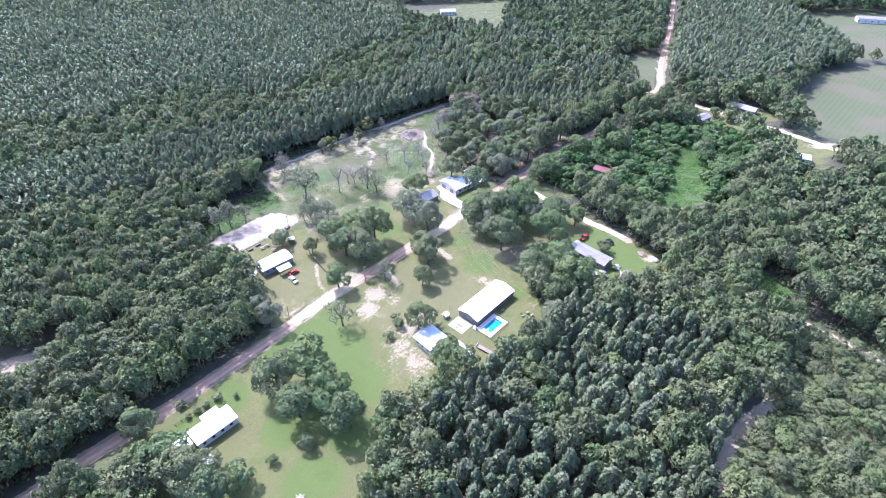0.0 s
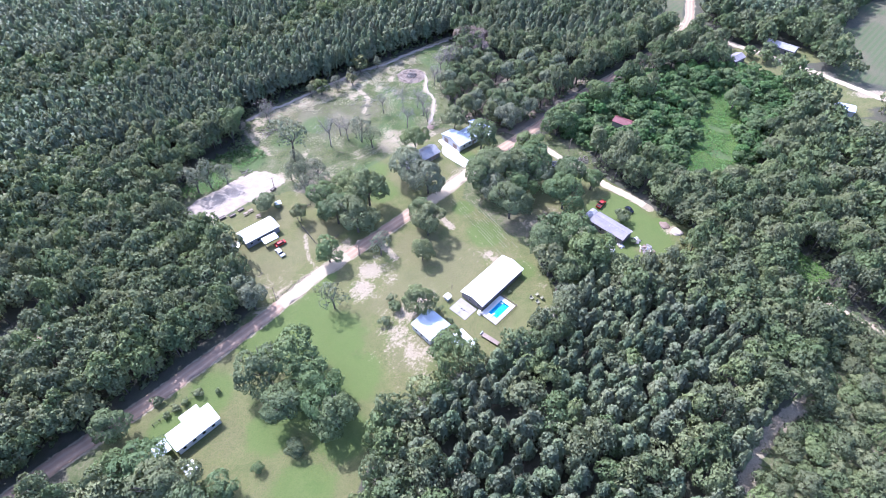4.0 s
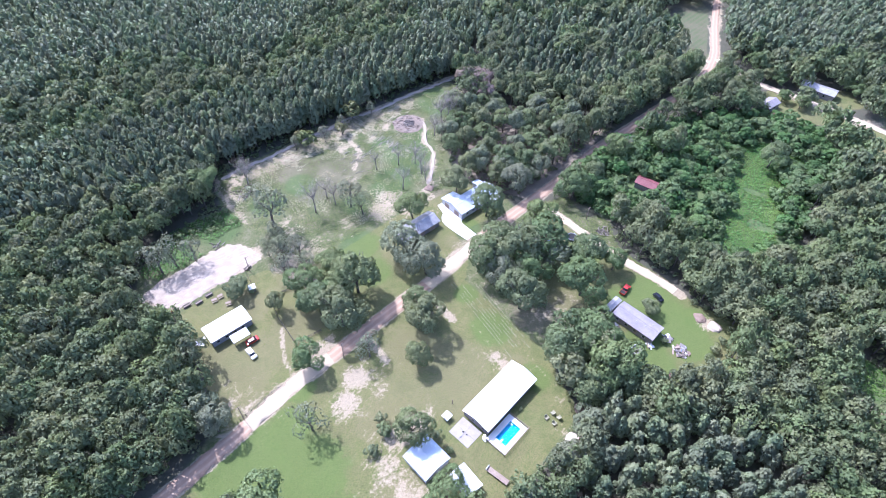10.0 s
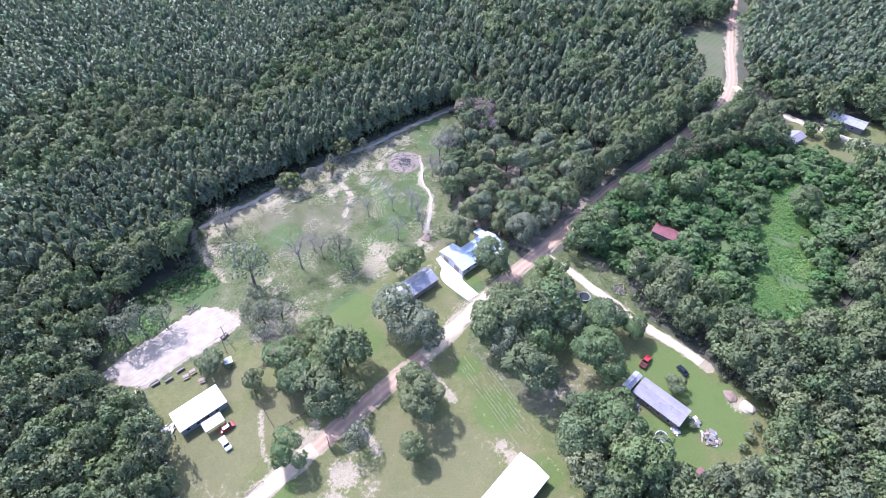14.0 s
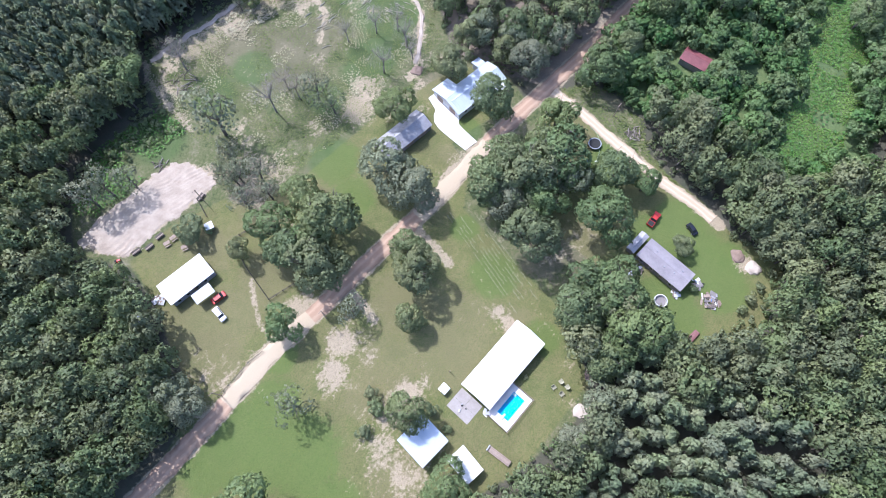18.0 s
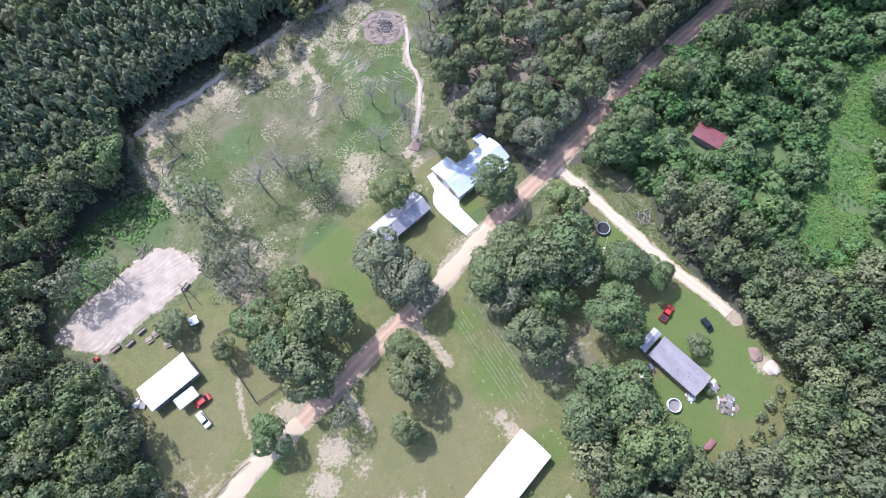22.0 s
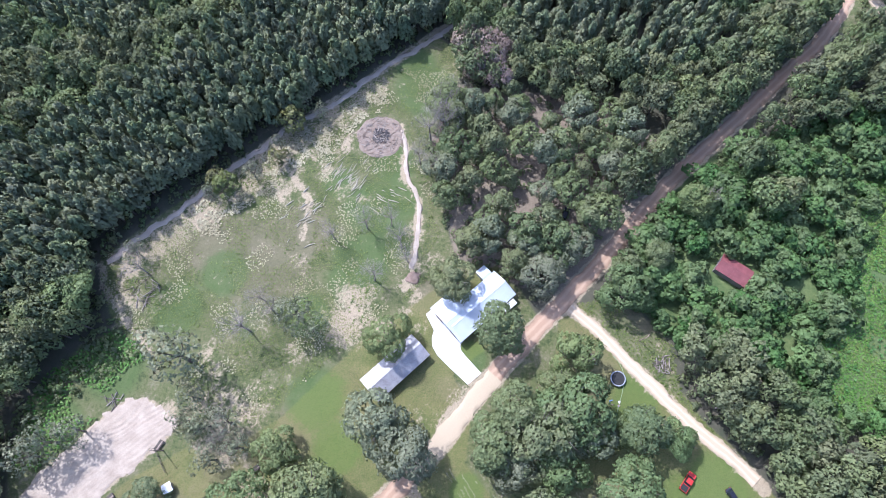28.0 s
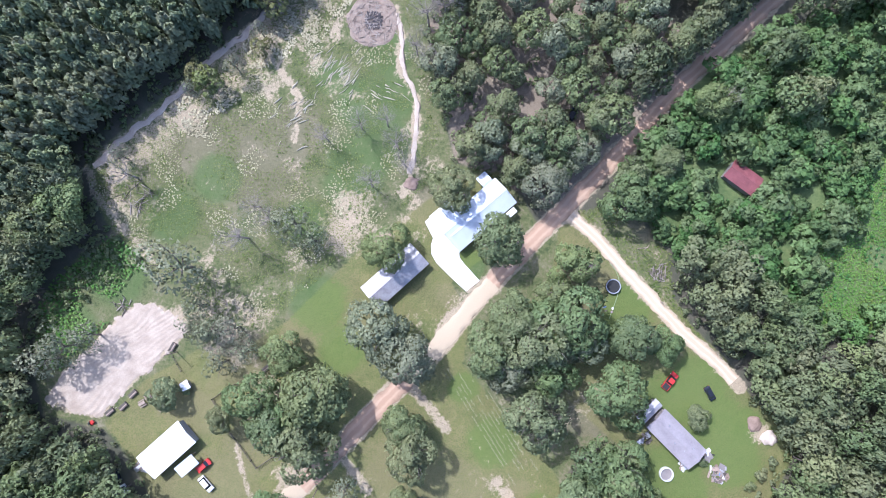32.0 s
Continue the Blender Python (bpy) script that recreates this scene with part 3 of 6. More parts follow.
def ground_mat():
    m, nt, b = mat("ground", 0.95)
    pos = nt.nodes.new("ShaderNodeNewGeometry").outputs["Position"]
    sep = []
    for name in ("cover", "crop", "tone"):
        a = nt.nodes.new("ShaderNodeAttribute")
        a.attribute_name = name
        s = nt.nodes.new("ShaderNodeSeparateXYZ")
        nt.links.new(a.outputs["Vector"], s.inputs[0])
        sep.append(s)
    n_big, n_mid, n_fine, n_tiny, n_dust = noise_tex(nt, 0.035, 4), noise_tex(nt, 0.22, 6, 0.65), noise_tex(nt, 1.1, 7, 0.75), noise_tex(nt, 2.6, 5, 0.75), noise_tex(nt, 5.5, 3, 0.8)
    # mown stripes and wheel ruts run with the plots
    mp = node(nt, "ShaderNodeMapping")
    turn = node(nt, "ShaderNodeMapping")
    turn.inputs["Rotation"].default_value = (0, 0, radians(-52))
    nt.links.new(pos, turn.inputs[0])
    mp.inputs["Scale"].default_value = (0.22, 1.1, 1)
    nt.links.new(turn.outputs[0], mp.inputs[0])
    streak = noise_tex(nt, 0.8, 4, 0.6, mp.outputs[0])

    def worn(mask, spread):
        return step(nt, calc(nt, "MULTIPLY_ADD", calc(nt, "SUBTRACT", calc(nt, "MULTIPLY_ADD", n_fine, 0.5, calc(nt, "MULTIPLY", n_mid, 0.5)), 0.5), spread, mask), 0.36, 0.64)

    litter = mix(nt, n_tiny, (0.058, 0.058, 0.039), ramp(nt, n_mid, [(0.3, (0.062, 0.078, 0.039)), (0.7, (0.148, 0.121, 0.090))]))
    lawn = ramp(nt, calc(nt, "MULTIPLY_ADD", n_fine, 0.45, calc(nt, "MULTIPLY_ADD", streak, 0.22, calc(nt, "MULTIPLY_ADD", n_mid, 0.34, calc(nt, "MULTIPLY", n_big, 0.3)))), [(0.42, (0.074, 0.099, 0.024)), (0.58, (0.125, 0.140, 0.040)), (0.70, (0.171, 0.163, 0.059)), (0.84, (0.228, 0.194, 0.090))])
    n_wide, n_spot = noise_tex(nt, 0.085, 5, 0.6), noise_tex(nt, 0.5, 5, 0.65)
    lawn = mix(nt, calc(nt, "MULTIPLY", step(nt, n_wide, 0.45, 0.62), 0.65), lawn, mix(nt, n_fine, (0.106, 0.106, 0.035), (0.167, 0.154, 0.062)))
    lawn = mix(nt, calc(nt, "MULTIPLY", step(nt, n_wide, 0.47, 0.34), 0.6), lawn, (0.071, 0.103, 0.022))
    lawn = mix(nt, calc(nt, "MULTIPLY", step(nt, n_spot, 0.54, 0.70), 0.45), lawn, mix(nt, n_tiny, (0.125, 0.114, 0.045), (0.195, 0.171, 0.080)))
    lawn = mix(nt, step(nt, n_tiny, 0.46, 0.66), lawn, mix(nt, 0.5, lawn, (0.185, 0.162, 0.076)))
    lawn = mix(nt, calc(nt, "MULTIPLY", step(nt, n_tiny, 0.52, 0.32), 0.7), lawn, (0.063, 0.087, 0.022))
    rough = ramp(nt, calc(nt, "MULTIPLY_ADD", n_fine, 0.6, calc(nt, "MULTIPLY", n_mid, 0.5)), [(0.42, (0.045, 0.066, 0.020)), (0.51, (0.098, 0.116, 0.040)), (0.59, (0.140, 0.138, 0.064)), (0.70, (0.23, 0.205, 0.135))])
    sand = ramp(nt, calc(nt, "MULTIPLY_ADD", n_fine, 0.4, calc(nt, "MULTIPLY", n_dust, 0.6)), [(0.3, (0.22, 0.172, 0.112)), (0.52, (0.36, 0.294, 0.196)), (0.72, (0.51, 0.437, 0.300))])
    rows = nt.nodes.new("ShaderNodeVectorMath")
    rows.operation = "DOT_PRODUCT"
    rows.inputs[1].default_value = (0.72 * 2.2, -0.69 * 2.2, 0)
    nt.links.new(pos, rows.inputs[0])
    field = mix(nt, step(nt, calc(nt, "SINE", calc(nt, "MULTIPLY_ADD", n_mid, 2.0, rows.outputs["Value"])), -0.5, 0.6), (0.112, 0.116, 0.056), (0.090, 0.114, 0.046))
    field = mix(nt, calc(nt, "MULTIPLY", step(nt, n_big, 0.44, 0.60), 0.8), field, mix(nt, n_fine, (0.115, 0.105, 0.056), (0.165, 0.138, 0.088)))
    wet, parched = worn(sep[2].outputs[0], 1.5), worn(sep[2].outputs[1], 1.5)
    lawn = mix(nt, calc(nt, "MULTIPLY", parched, 0.5), lawn, mix(nt, n_tiny, (0.142, 0.126, 0.054), (0.222, 0.192, 0.096)))
    lawn = mix(nt, calc(nt, "MULTIPLY", wet, 0.72), lawn, mix(nt, n_tiny, (0.070, 0.118, 0.020), (0.120, 0.168, 0.036)))
    rough = mix(nt, calc(nt, "MULTIPLY", parched, 0.6), rough, mix(nt, n_tiny, (0.12, 0.105, 0.06), (0.22, 0.185, 0.12)))
    rough = mix(nt, calc(nt, "MULTIPLY", wet, 0.75), rough, mix(nt, n_tiny, (0.045, 0.085, 0.02), (0.105, 0.155, 0.045)))
    green = ramp(nt, calc(nt, "MULTIPLY_ADD", n_fine, 0.5, calc(nt, "MULTIPLY", n_mid, 0.5)), [(0.35, (0.055, 0.10, 0.030)), (0.56, (0.115, 0.155, 0.052)), (0.72, (0.19, 0.195, 0.088))])
    litter = mix(nt, calc(nt, "MULTIPLY", worn(sep[1].outputs[2], 1.6), 0.75), litter, mix(nt, n_fine, (0.15, 0.120, 0.080), (0.38, 0.302, 0.230)))
    col = mix(nt, worn(sep[0].outputs[2], 0.9), litter, rough)
    col = mix(nt, worn(sep[0].outputs[1], 0.9), col, lawn)
    col = mix(nt, worn(sep[1].outputs[1], 0.9), col, green)
    col = mix(nt, worn(sep[1].outputs[0], 0.5), col, field)
    grit = calc(nt, "SUBTRACT", calc(nt, "MULTIPLY_ADD", n_fine, 0.4, calc(nt, "MULTIPLY_ADD", n_mid, 0.4, calc(nt, "MULTIPLY", streak, 0.2))), 0.5)
    sandy = step(nt, calc(nt, "MULTIPLY_ADD", grit, 2.8, sep[0].outputs[0]), 0.39, 0.70)
    col = mix(nt, sandy, col, sand)
    # blades, clods and flecks
    col = mix(nt, step(nt, n_dust, 0.5, 0.25), col, mix(nt, 0.5, col, (0.02, 0.025, 0.01)))
    col = mix(nt, calc(nt, "MULTIPLY", step(nt, n_dust, 0.55, 0.8), 0.5), col, mix(nt, 1.0, col, (1.5, 1.45, 1.35), "MULTIPLY"))
    nt.links.new(col, b.inputs["Base Color"])
    bump(nt, b, calc(nt, "ADD", n_fine, calc(nt, "MULTIPLY", n_tiny, 0.4)), 0.6, 0.25)
    return m


GROUND = ground_mat()
build_ground()


def smooth_line(line, step_m):
    pts = np.array(line, float)
    s = np.r_[0, np.cumsum(np.hypot(*np.diff(pts, axis=0).T))]
    t = np.arange(0, s[-1], step_m)
    out = np.stack([np.interp(t, s, pts[:, 0]), np.interp(t, s, pts[:, 1])], 1)
    k = max(1, int(5 / step_m))
    pad = np.pad(out, ((k, k), (0, 0)), "edge")
    return np.stack([np.convolve(pad[:, i], np.ones(2 * k + 1) / (2 * k + 1), "valid") for i in (0, 1)], 1)


def strip(name, line, half, material, label, height=0.07, ragged=0.8, category="road", wander=0.0):
    """A worn carriageway with a cambered top and uneven edges."""
    c = smooth_line(line, 1.0)
    d = np.gradient(c, axis=0)
    if wander:
        off = np.array([wander * (noise.noise((i * 0.07, 2.5, 0)) + 0.4 * noise.noise((i * 0.25, 8.5, 0))) for i in range(len(c))])
        c = c + off[:, None] * np.stack([-d[:, 1], d[:, 0]], 1)
        d = np.gradient(c, axis=0)
    nrm = np.stack([-d[:, 1], d[:, 0]], 1) / np.hypot(*d.T)[:, None]
    cols = (-1.0, -0.8, -0.35, 0.0, 0.35, 0.8, 1.0)
    rise = (-0.12, 0.6, 0.8, 1.0, 0.8, 0.6, -0.12)
    verts, across = [], []
    for i, (p, n) in enumerate(zip(c, nrm)):
        for u, h in zip(cols, rise):
            w = half * (0.94 if name == "road" and p[1] > 105 else 1.0) + (ragged * noise.noise((p[0] * 0.35 + u * 9, p[1] * 0.35, 3.1)) + 0.5 * ragged * noise.noise((p[0] * 1.1, p[1] * 1.1 + u * 9, 7)) if abs(u) > 0.5 else 0)
            q = p + n * u * w
            verts.append((q[0], q[1], height * h + 0.06 * (h > 0)))
            # second channel marks the two stretches painted paler as if in sun
            across.append((u, 1.0 if name == "road" and (4 < p[1] < 27 or 56 < p[1] < 80) else 0.0, 0))
    k = len(cols)
    i = (np.arange(len(c) - 1)[:, None] * k + np.arange(k - 1)[None]).ravel()
    ob = link_mesh(name, np.array(verts), np.stack([i, i + k, i + k + 1, i + 1], 1), material, tint=np.array(across), smooth=True)
    return tagged(ob, label, category, kind="structure")


strip("road", ROAD_MAIN, 2.3, ROAD, "straight sandy dirt road with pinkish wheel tracks through the woods")
strip("road_branch", ROAD_EAST, 2.2, LANE, "pale sandy road branching off past farm houses")
strip("road_farm_entry", ROAD_FARM, 1.5, LANE, "short pale farm entry beside the corn")
strip("lane", LANE_SIDE, 1.7, LANE, "narrow pale sand lane running beside the yard")
strip("lane_woods", LANE_WOODS, 1.2, LANE, "narrow sand lane half hidden by trees")
strip("trail", TRAIL, 0.8, SANDY, "two-rut sandy trail along the pine edge", 0.03, 0.8, wander=1.8)
strip("trail_pit", TRACK_PIT, 0.62, SANDY, "sandy foot trail to the burn pit", 0.03, 0.7, wander=1.0)

# ---- trees ----
def unit(v):
    return v / np.maximum(np.linalg.norm(v, axis=-1, keepdims=True), 1e-6)


def dressed(r, C, R, n, up=0.4, lump=0.55, lift=0.35):
    """n leaf sprays over the outside of the round clumps C of radius R: places, facings, rounded normals, shade of the clump."""
    tone = r.random(len(C))
    out = []
    got = 0
    while got < n:
        i = r.choice(len(C), 3 * n, p=R ** 1.6 / np.sum(R ** 1.6))
        d = r.normal(size=(3 * n, 3))
        d[:, 2] = d[:, 2] * 0.8 + up
        d = unit(d)
        p = C[i] + d * (R[i] * (r.uniform(0.75, 1.1, 3 * n) + 0.45 * r.random(3 * n) ** 6))[:, None]
        gap = np.linalg.norm(p[:, None] - C[None], axis=2) / R[None]
        gap[np.arange(3 * n), i] = 9
        ok = (gap.min(1) > 0.84) & (d[:, 2] > -0.55) & (np.sum(p[:, :2] * d[:, :2], 1) > -0.12)
        out.append((p[ok], d[ok], i[ok]))
        got += int(ok.sum())
    p, d, i = (np.concatenate(q)[:n] for q in zip(*out))
    soft_n = unit(lump * d + 0.3 * unit(p) + np.array((0, 0, lift)) + r.normal(size=p.shape) * 0.22)
    return p, d, soft_n, 0.6 * tone[i] + 0.4 * r.random(len(i))


def lobed(r, n, puffs, flat=0.8, boughs=7):
    """A broad crown of radius 1: a few boughs, each hung with small rounded clumps."""
    a = np.arange(boughs) * 2.399 + r.uniform(-0.5, 0.5, boughs)
    q, h = r.uniform(0.34, 0.76, boughs), r.uniform(-0.45, 0.4, boughs)
    B = np.stack([q * np.cos(a), q * np.sin(a), h * flat], 1)
    B[0] = r.uniform(-0.15, 0.15), r.uniform(-0.15, 0.15), 0.5 * flat
    W = r.uniform(0.28, 0.48, boughs)
    C, R = [], []
    while len(C) < puffs:
        i = r.integers(boughs)
        d = r.normal(size=3)
        d[2] = d[2] * 0.8 + 0.25
        d /= np.linalg.norm(d)
        p = B[i] + d * W[i] * r.uniform(0.7, 1.0)
        if p[:2] @ d[:2] < -0.1 or np.sum(np.linalg.norm(B - p, axis=1) < 0.66 * W) > 0:
            continue
        if C and np.min(np.linalg.norm(np.array(C) - p, axis=1)) < 0.11 and r.random() < 0.8:
            continue
        C.append(p), R.append(r.uniform(0.19, 0.33))
    return dressed(r, np.array(C), np.array(R), n)


def pine_points(r, n):
    """A pointed crown from -1 to 1: whorls of drooping boughs with a tuft at each end."""
    C, R = [(0, 0, 0.93)], [0.16]
    for k in range(8):
        h = (k + 0.3) / 8
        q = (1 - h) ** 0.58 * (0.75 if k == 0 else 0.95)
        m = max(3, round(7.5 * q))
        for j in range(m):
            a = j * math.tau / m + k * 1.3 + r.uniform(-0.3, 0.3)
            w = q * r.uniform(0.5, 0.95)
            C.append((w * math.cos(a), w * math.sin(a), 2 * h - 1 + r.uniform(-0.1, 0.1)))
            R.append(r.uniform(0.26, 0.40) * (1.1 - 0.4 * h))
    return dressed(r, np.array(C), np.array(R), n, 0.5, 0.4, 0.5)


def clumps(r, pts, nrm, size, jitter=0.5, bend=0.3):
    """Small ragged leaf sprays, three corners each."""
    n = len(pts)
    d = nrm + r.normal(size=(n, 3)) * jitter
    d /= np.linalg.norm(d, axis=1, keepdims=True)
    u = np.cross(d, r.normal(size=(n, 3)))
    u /= np.linalg.norm(u, axis=1, keepdims=True)
    v = np.cross(d, u)
    s = size * r.uniform(0.6, 1.3, (n, 3, 1))
    dirs = np.stack([u, -0.5 * u + 0.87 * v, -0.5 * u - 0.87 * v], 1)
    c = pts[:, None] + dirs * s
    c[:, 0] -= d * size * bend
    return c.reshape(-1, 3), np.arange(n * 3).reshape(n, 3)


def crown_template(kind, seed, n, size):
    r = np.random.default_rng(seed)
    if kind == "pine":
        p, d, soft_n, tone = pine_points(r, n)
    elif kind == "oak":
        p, d, soft_n, tone = lobed(r, n, 44 if n > 300 else 16)
    else:
        p, d, soft_n, tone = lobed(r, n, 26 if n > 300 else 12, 0.95, 5)
    v, f = clumps(r, p, d, size, 0.45, 0.3)
    return v, f, np.repeat(tone, 3), np.repeat(soft_n, 3, 0)


def woodland(name, spots, templates, material, label, contrast):
    """Many trees as one mesh. spots: rows of x, y, base height, crown radius, crown half height, turn, tint."""
    V, F, T, N, base = [], [], [], [], 0
    pick = rng.integers(len(templates), size=len(spots))
    for k, (v, f, leaf, soft_n) in enumerate(templates):
        s = spots[pick == k]
        if not len(s):
            continue
        c, sn = np.cos(s[:, 5])[:, None], np.sin(s[:, 5])[:, None]
        x = s[:, 0, None] + (c * v[:, 0] - sn * v[:, 1]) * s[:, 3, None]
        y = s[:, 1, None] + (sn * v[:, 0] + c * v[:, 1]) * s[:, 3, None]
        z = s[:, 2, None] + v[:, 2] * s[:, 4, None]
        V.append(np.stack([x, y, z], -1).reshape(-1, 3))
        N.append(np.stack([c * soft_n[:, 0] - sn * soft_n[:, 1], sn * soft_n[:, 0] + c * soft_n[:, 1], np.tile(soft_n[:, 2], (len(s), 1))], -1).reshape(-1, 3))
        F.append((f[None] + (base + np.arange(len(s)) * len(v))[:, None, None]).reshape(-1, 3))
        T.append(np.stack([np.repeat(s[:, 6], len(v)), np.tile(0.5 + (leaf - 0.5) * contrast, len(s)), np.repeat(rng.random(len(s)), len(v))], -1))
        base += len(s) * len(v)
    ob = link_mesh(name, np.concatenate(V), np.concatenate(F), material, tint=np.concatenate(T), puff=np.concatenate(N))
    return tagged(ob, label, "trees", kind="stuff")


def trunks(name, spots, radius, material, label):
    n = len(spots)
    a = np.arange(5) * math.tau / 5
    ring = np.stack([np.cos(a), np.sin(a)], 1)
    lo = np.concatenate([spots[:, None, :2] + ring[None] * radius, np.full((n, 5, 1), -0.2)], 2)
    hi = np.concatenate([spots[:, None, :2] + ring[None] * radius * 0.45, np.repeat((spots[:, 2] + spots[:, 4] * 0.5)[:, None, None], 5, 1)], 2)
    v = np.concatenate([lo, hi], 1).reshape(-1, 3)
    i = np.arange(5)
    f = np.stack([i, (i + 1) % 5, (i + 1) % 5 + 5, i + 5], 1)
    f = (f[None] + (np.arange(n) * 10)[:, None, None]).reshape(-1, 4)
    return tagged(link_mesh(name, v, f, material), label, "tree trunks", kind="stuff")


ALL_ROADS = ((ROAD_MAIN, 6.0), (ROAD_EAST, 4.5), (ROAD_FARM, 3), (LANE_SIDE, 4.0), (LANE_WOODS, 3.4), (TRAIL, 2.6), (DIRT_EAST, 2.4))
OPEN = (WEEDS_WEST, GLADE, JUNCTION, COTTAGE_YARD, CLEARING, CORN, FIELD_EAST, FIELD_FAR, FAR_CLEARING, YARD_EAST, YARD_A, PATCH_WEST, WASH, KUDZU, LANE_EDGE)
PINE_STRIP = [(-200, 60), (-120, 92), (-94, 113), (-62, 143), (-33, 167), (-3, 192), (24, 206), (0, 240), (-30, 216), (-70, 185), (-98, 160), (-150, 130), (-210, 100)]
PINE_WEST = [(-192, 156), (-186, 190), (-146, 196), (-102, 182), (-84, 216), (-80, 250), (-30, 300), (-40, 420), (-120, 620), (-600, 620), (-600, 120)]
PINE_EAST = [(150, 225), (172, 205), (200, 200), (216, 210), (300, 262), (300, 380), (420, 480), (300, 620), (235, 430), (178, 285)]
PINE_NORTH = [(20, 190), (60, 170), (100, 180), (124, 200), (118, 260), (60, 330), (-20, 320), (-20, 250)]
PINE_SOUTH = [(-20, -100), (-14, -46), (10, -22), (32, -8), (44, 14), (60, 10), (82, 0), (96, -28), (78, -52), (66, -100)]


def scatter(x0, x1, y0, y1, gap, shake, turn=0.0):
    m = max(x1 - x0, y1 - y0) * 0.75
    g = np.arange(-m, m, gap)
    a, b = np.meshgrid(g, g)
    a, b = a.ravel() + rng.uniform(-shake, shake, a.size) * gap, b.ravel() + rng.uniform(-shake, shake, a.size) * gap
    x = (x0 + x1) / 2 + a * math.cos(turn) - b * math.sin(turn)
    y = (y0 + y1) / 2 + a * math.sin(turn) + b * math.cos(turn)
    k = (x > x0) & (x < x1) & (y > y0) & (y < y1)
    return x[k], y[k]


def wooded(x, y, margin=2.0):
    keep = np.ones(len(x), bool)
    for o in OPEN:
        keep &= depth(x, y, o) < -margin
    for line, half in ALL_ROADS:
        keep &= away(x, y, line) > half
    keep &= y > -190
    keep &= (np.abs(x) < np.maximum(180, 110 + 0.66 * (y + 85))) & (y < 455)
    return keep


def spots_of(x, y, h, r, tint):
    n = len(x)
    half = h * rng.uniform(0.38, 0.45, n)
    return np.stack([x, y, h - half, r, half, rng.uniform(0, math.tau, n), tint], 1)


def patchy(x, y, scale, seed):
    return np.array([noise.noise((a * scale, b * scale, seed)) for a, b in zip(x, y)])


def near(x, y):
    return (np.abs(x) < 150) & (y < 215) & (y > -85) & (np.abs(x) < 120 + 0.7 * (y + 85))


def plant_forest():
    px, py = scatter(-600, 600, -190, 560, 3.75, 0.26, radians(42))
    pine = np.zeros(len(px), bool)
    for o in (PINE_STRIP, PINE_WEST, PINE_EAST, PINE_NORTH, PINE_SOUTH):
        pine |= inside(px, py, o)
    loose = inside(px, py, PINE_SOUTH) | inside(px, py, PINE_NORTH)
    pine &= ~(loose & (patchy(px, py, 0.05, 4) > 0.16))
    keep = pine & wooded(px, py, 1.5)
    px, py, loose = px[keep], py[keep], loose[keep]
    px = px + loose * rng.uniform(-1.7, 1.7, len(px))
    py = py + loose * rng.uniform(-1.7, 1.7, len(py))
    h = np.where(loose, rng.uniform(7.5, 13.5, len(px)), rng.uniform(11.5, 15.5, len(px)))
    r = np.where(loose, rng.uniform(1.7, 3.0, len(px)), rng.uniform(2.4, 3.2, len(px)))
    s = spots_of(px, py, h, r, rng.uniform(0, 1, len(px)) * 0.75 + 0.25 * (patchy(px, py, 0.03, 9) + 0.5))
    s[:, 4] = h * 0.33
    s[:, 2] = h - s[:, 4]
    nr = near(px, py)
    woodland("pine_wood", s[nr], [crown_template("pine", 20 + i, 430, 0.2) for i in range(6)], PINE_LEAF, "dense dark green pine wood with pointed tufted crowns", 1)
    trunks("pine_wood_trunks", s[nr], 0.16, BARK, "bare slender brown pine trunks")
    mid = ~nr & (py < 335) & (py > -85)
    woodland("pine_plantation", s[mid], [crown_template("pine", 30 + i, 125, 0.31) for i in range(5)], PINE_LEAF, "plantation pines in close rows beyond the trail", 0.7)
    woodland("pine_plantation_far", s[~nr & ~mid], [crown_template("pine", 40 + i, 50, 0.46) for i in range(5)], PINE_LEAF, "distant plantation pines in close rows", 0.45)

    hx, hy = scatter(-600, 600, -190, 560, 5.6, 0.42, radians(17))
    keep = wooded(hx, hy, 1.0)
    for o in (PINE_STRIP, PINE_WEST, PINE_EAST):
        keep &= ~inside(hx, hy, o)
    for o in (PINE_SOUTH, PINE_NORTH):
        keep &= ~(inside(hx, hy, o) & (patchy(hx, hy, 0.05, 4) < 0.14))
    keep &= ~inside(hx, hy, THICKET) | (patchy(hx, hy, 0.06, 2) > 0.38)
    keep &= ~inside(hx, hy, GROVE)
    hx, hy = hx[keep], hy[keep]
    # a close row along the sunny side of the road shades its surface
    c = smooth_line(ROAD_MAIN, 4.5)
    c = np.r_[c[(c[:, 1] > 124) & (c[:, 1] < 198)], c[c[:, 1] < -6][::2]]
    hx = np.r_[hx, c[:, 0] - 0.68 * 7.4 + rng.uniform(-0.8, 0.8, len(c))]
    hy = np.r_[hy, c[:, 1] + 0.73 * 7.4 + rng.uniform(-0.8, 0.8, len(c))]
    scrub = inside(hx, hy, SCRUB)
    h = np.where(scrub, rng.uniform(3.5, 7.5, len(hx)), rng.uniform(10.5, 16.5, len(hx)))
    r = np.where(scrub, rng.uniform(2.4, 3.8, len(hx)), rng.uniform(3.3, 5.4, len(hx)))
    tint = 0.45 + 0.5 * patchy(hx, hy, 0.12, 5) + rng.uniform(-0.32, 0.32, len(hx)) + 0.2 * scrub
    tint = tint + 0.5 * (rng.random(len(hx)) < 0.07)
    s = spots_of(hx, hy, h, r, tint.clip(0, 1.3))
    nr = near(hx, hy)
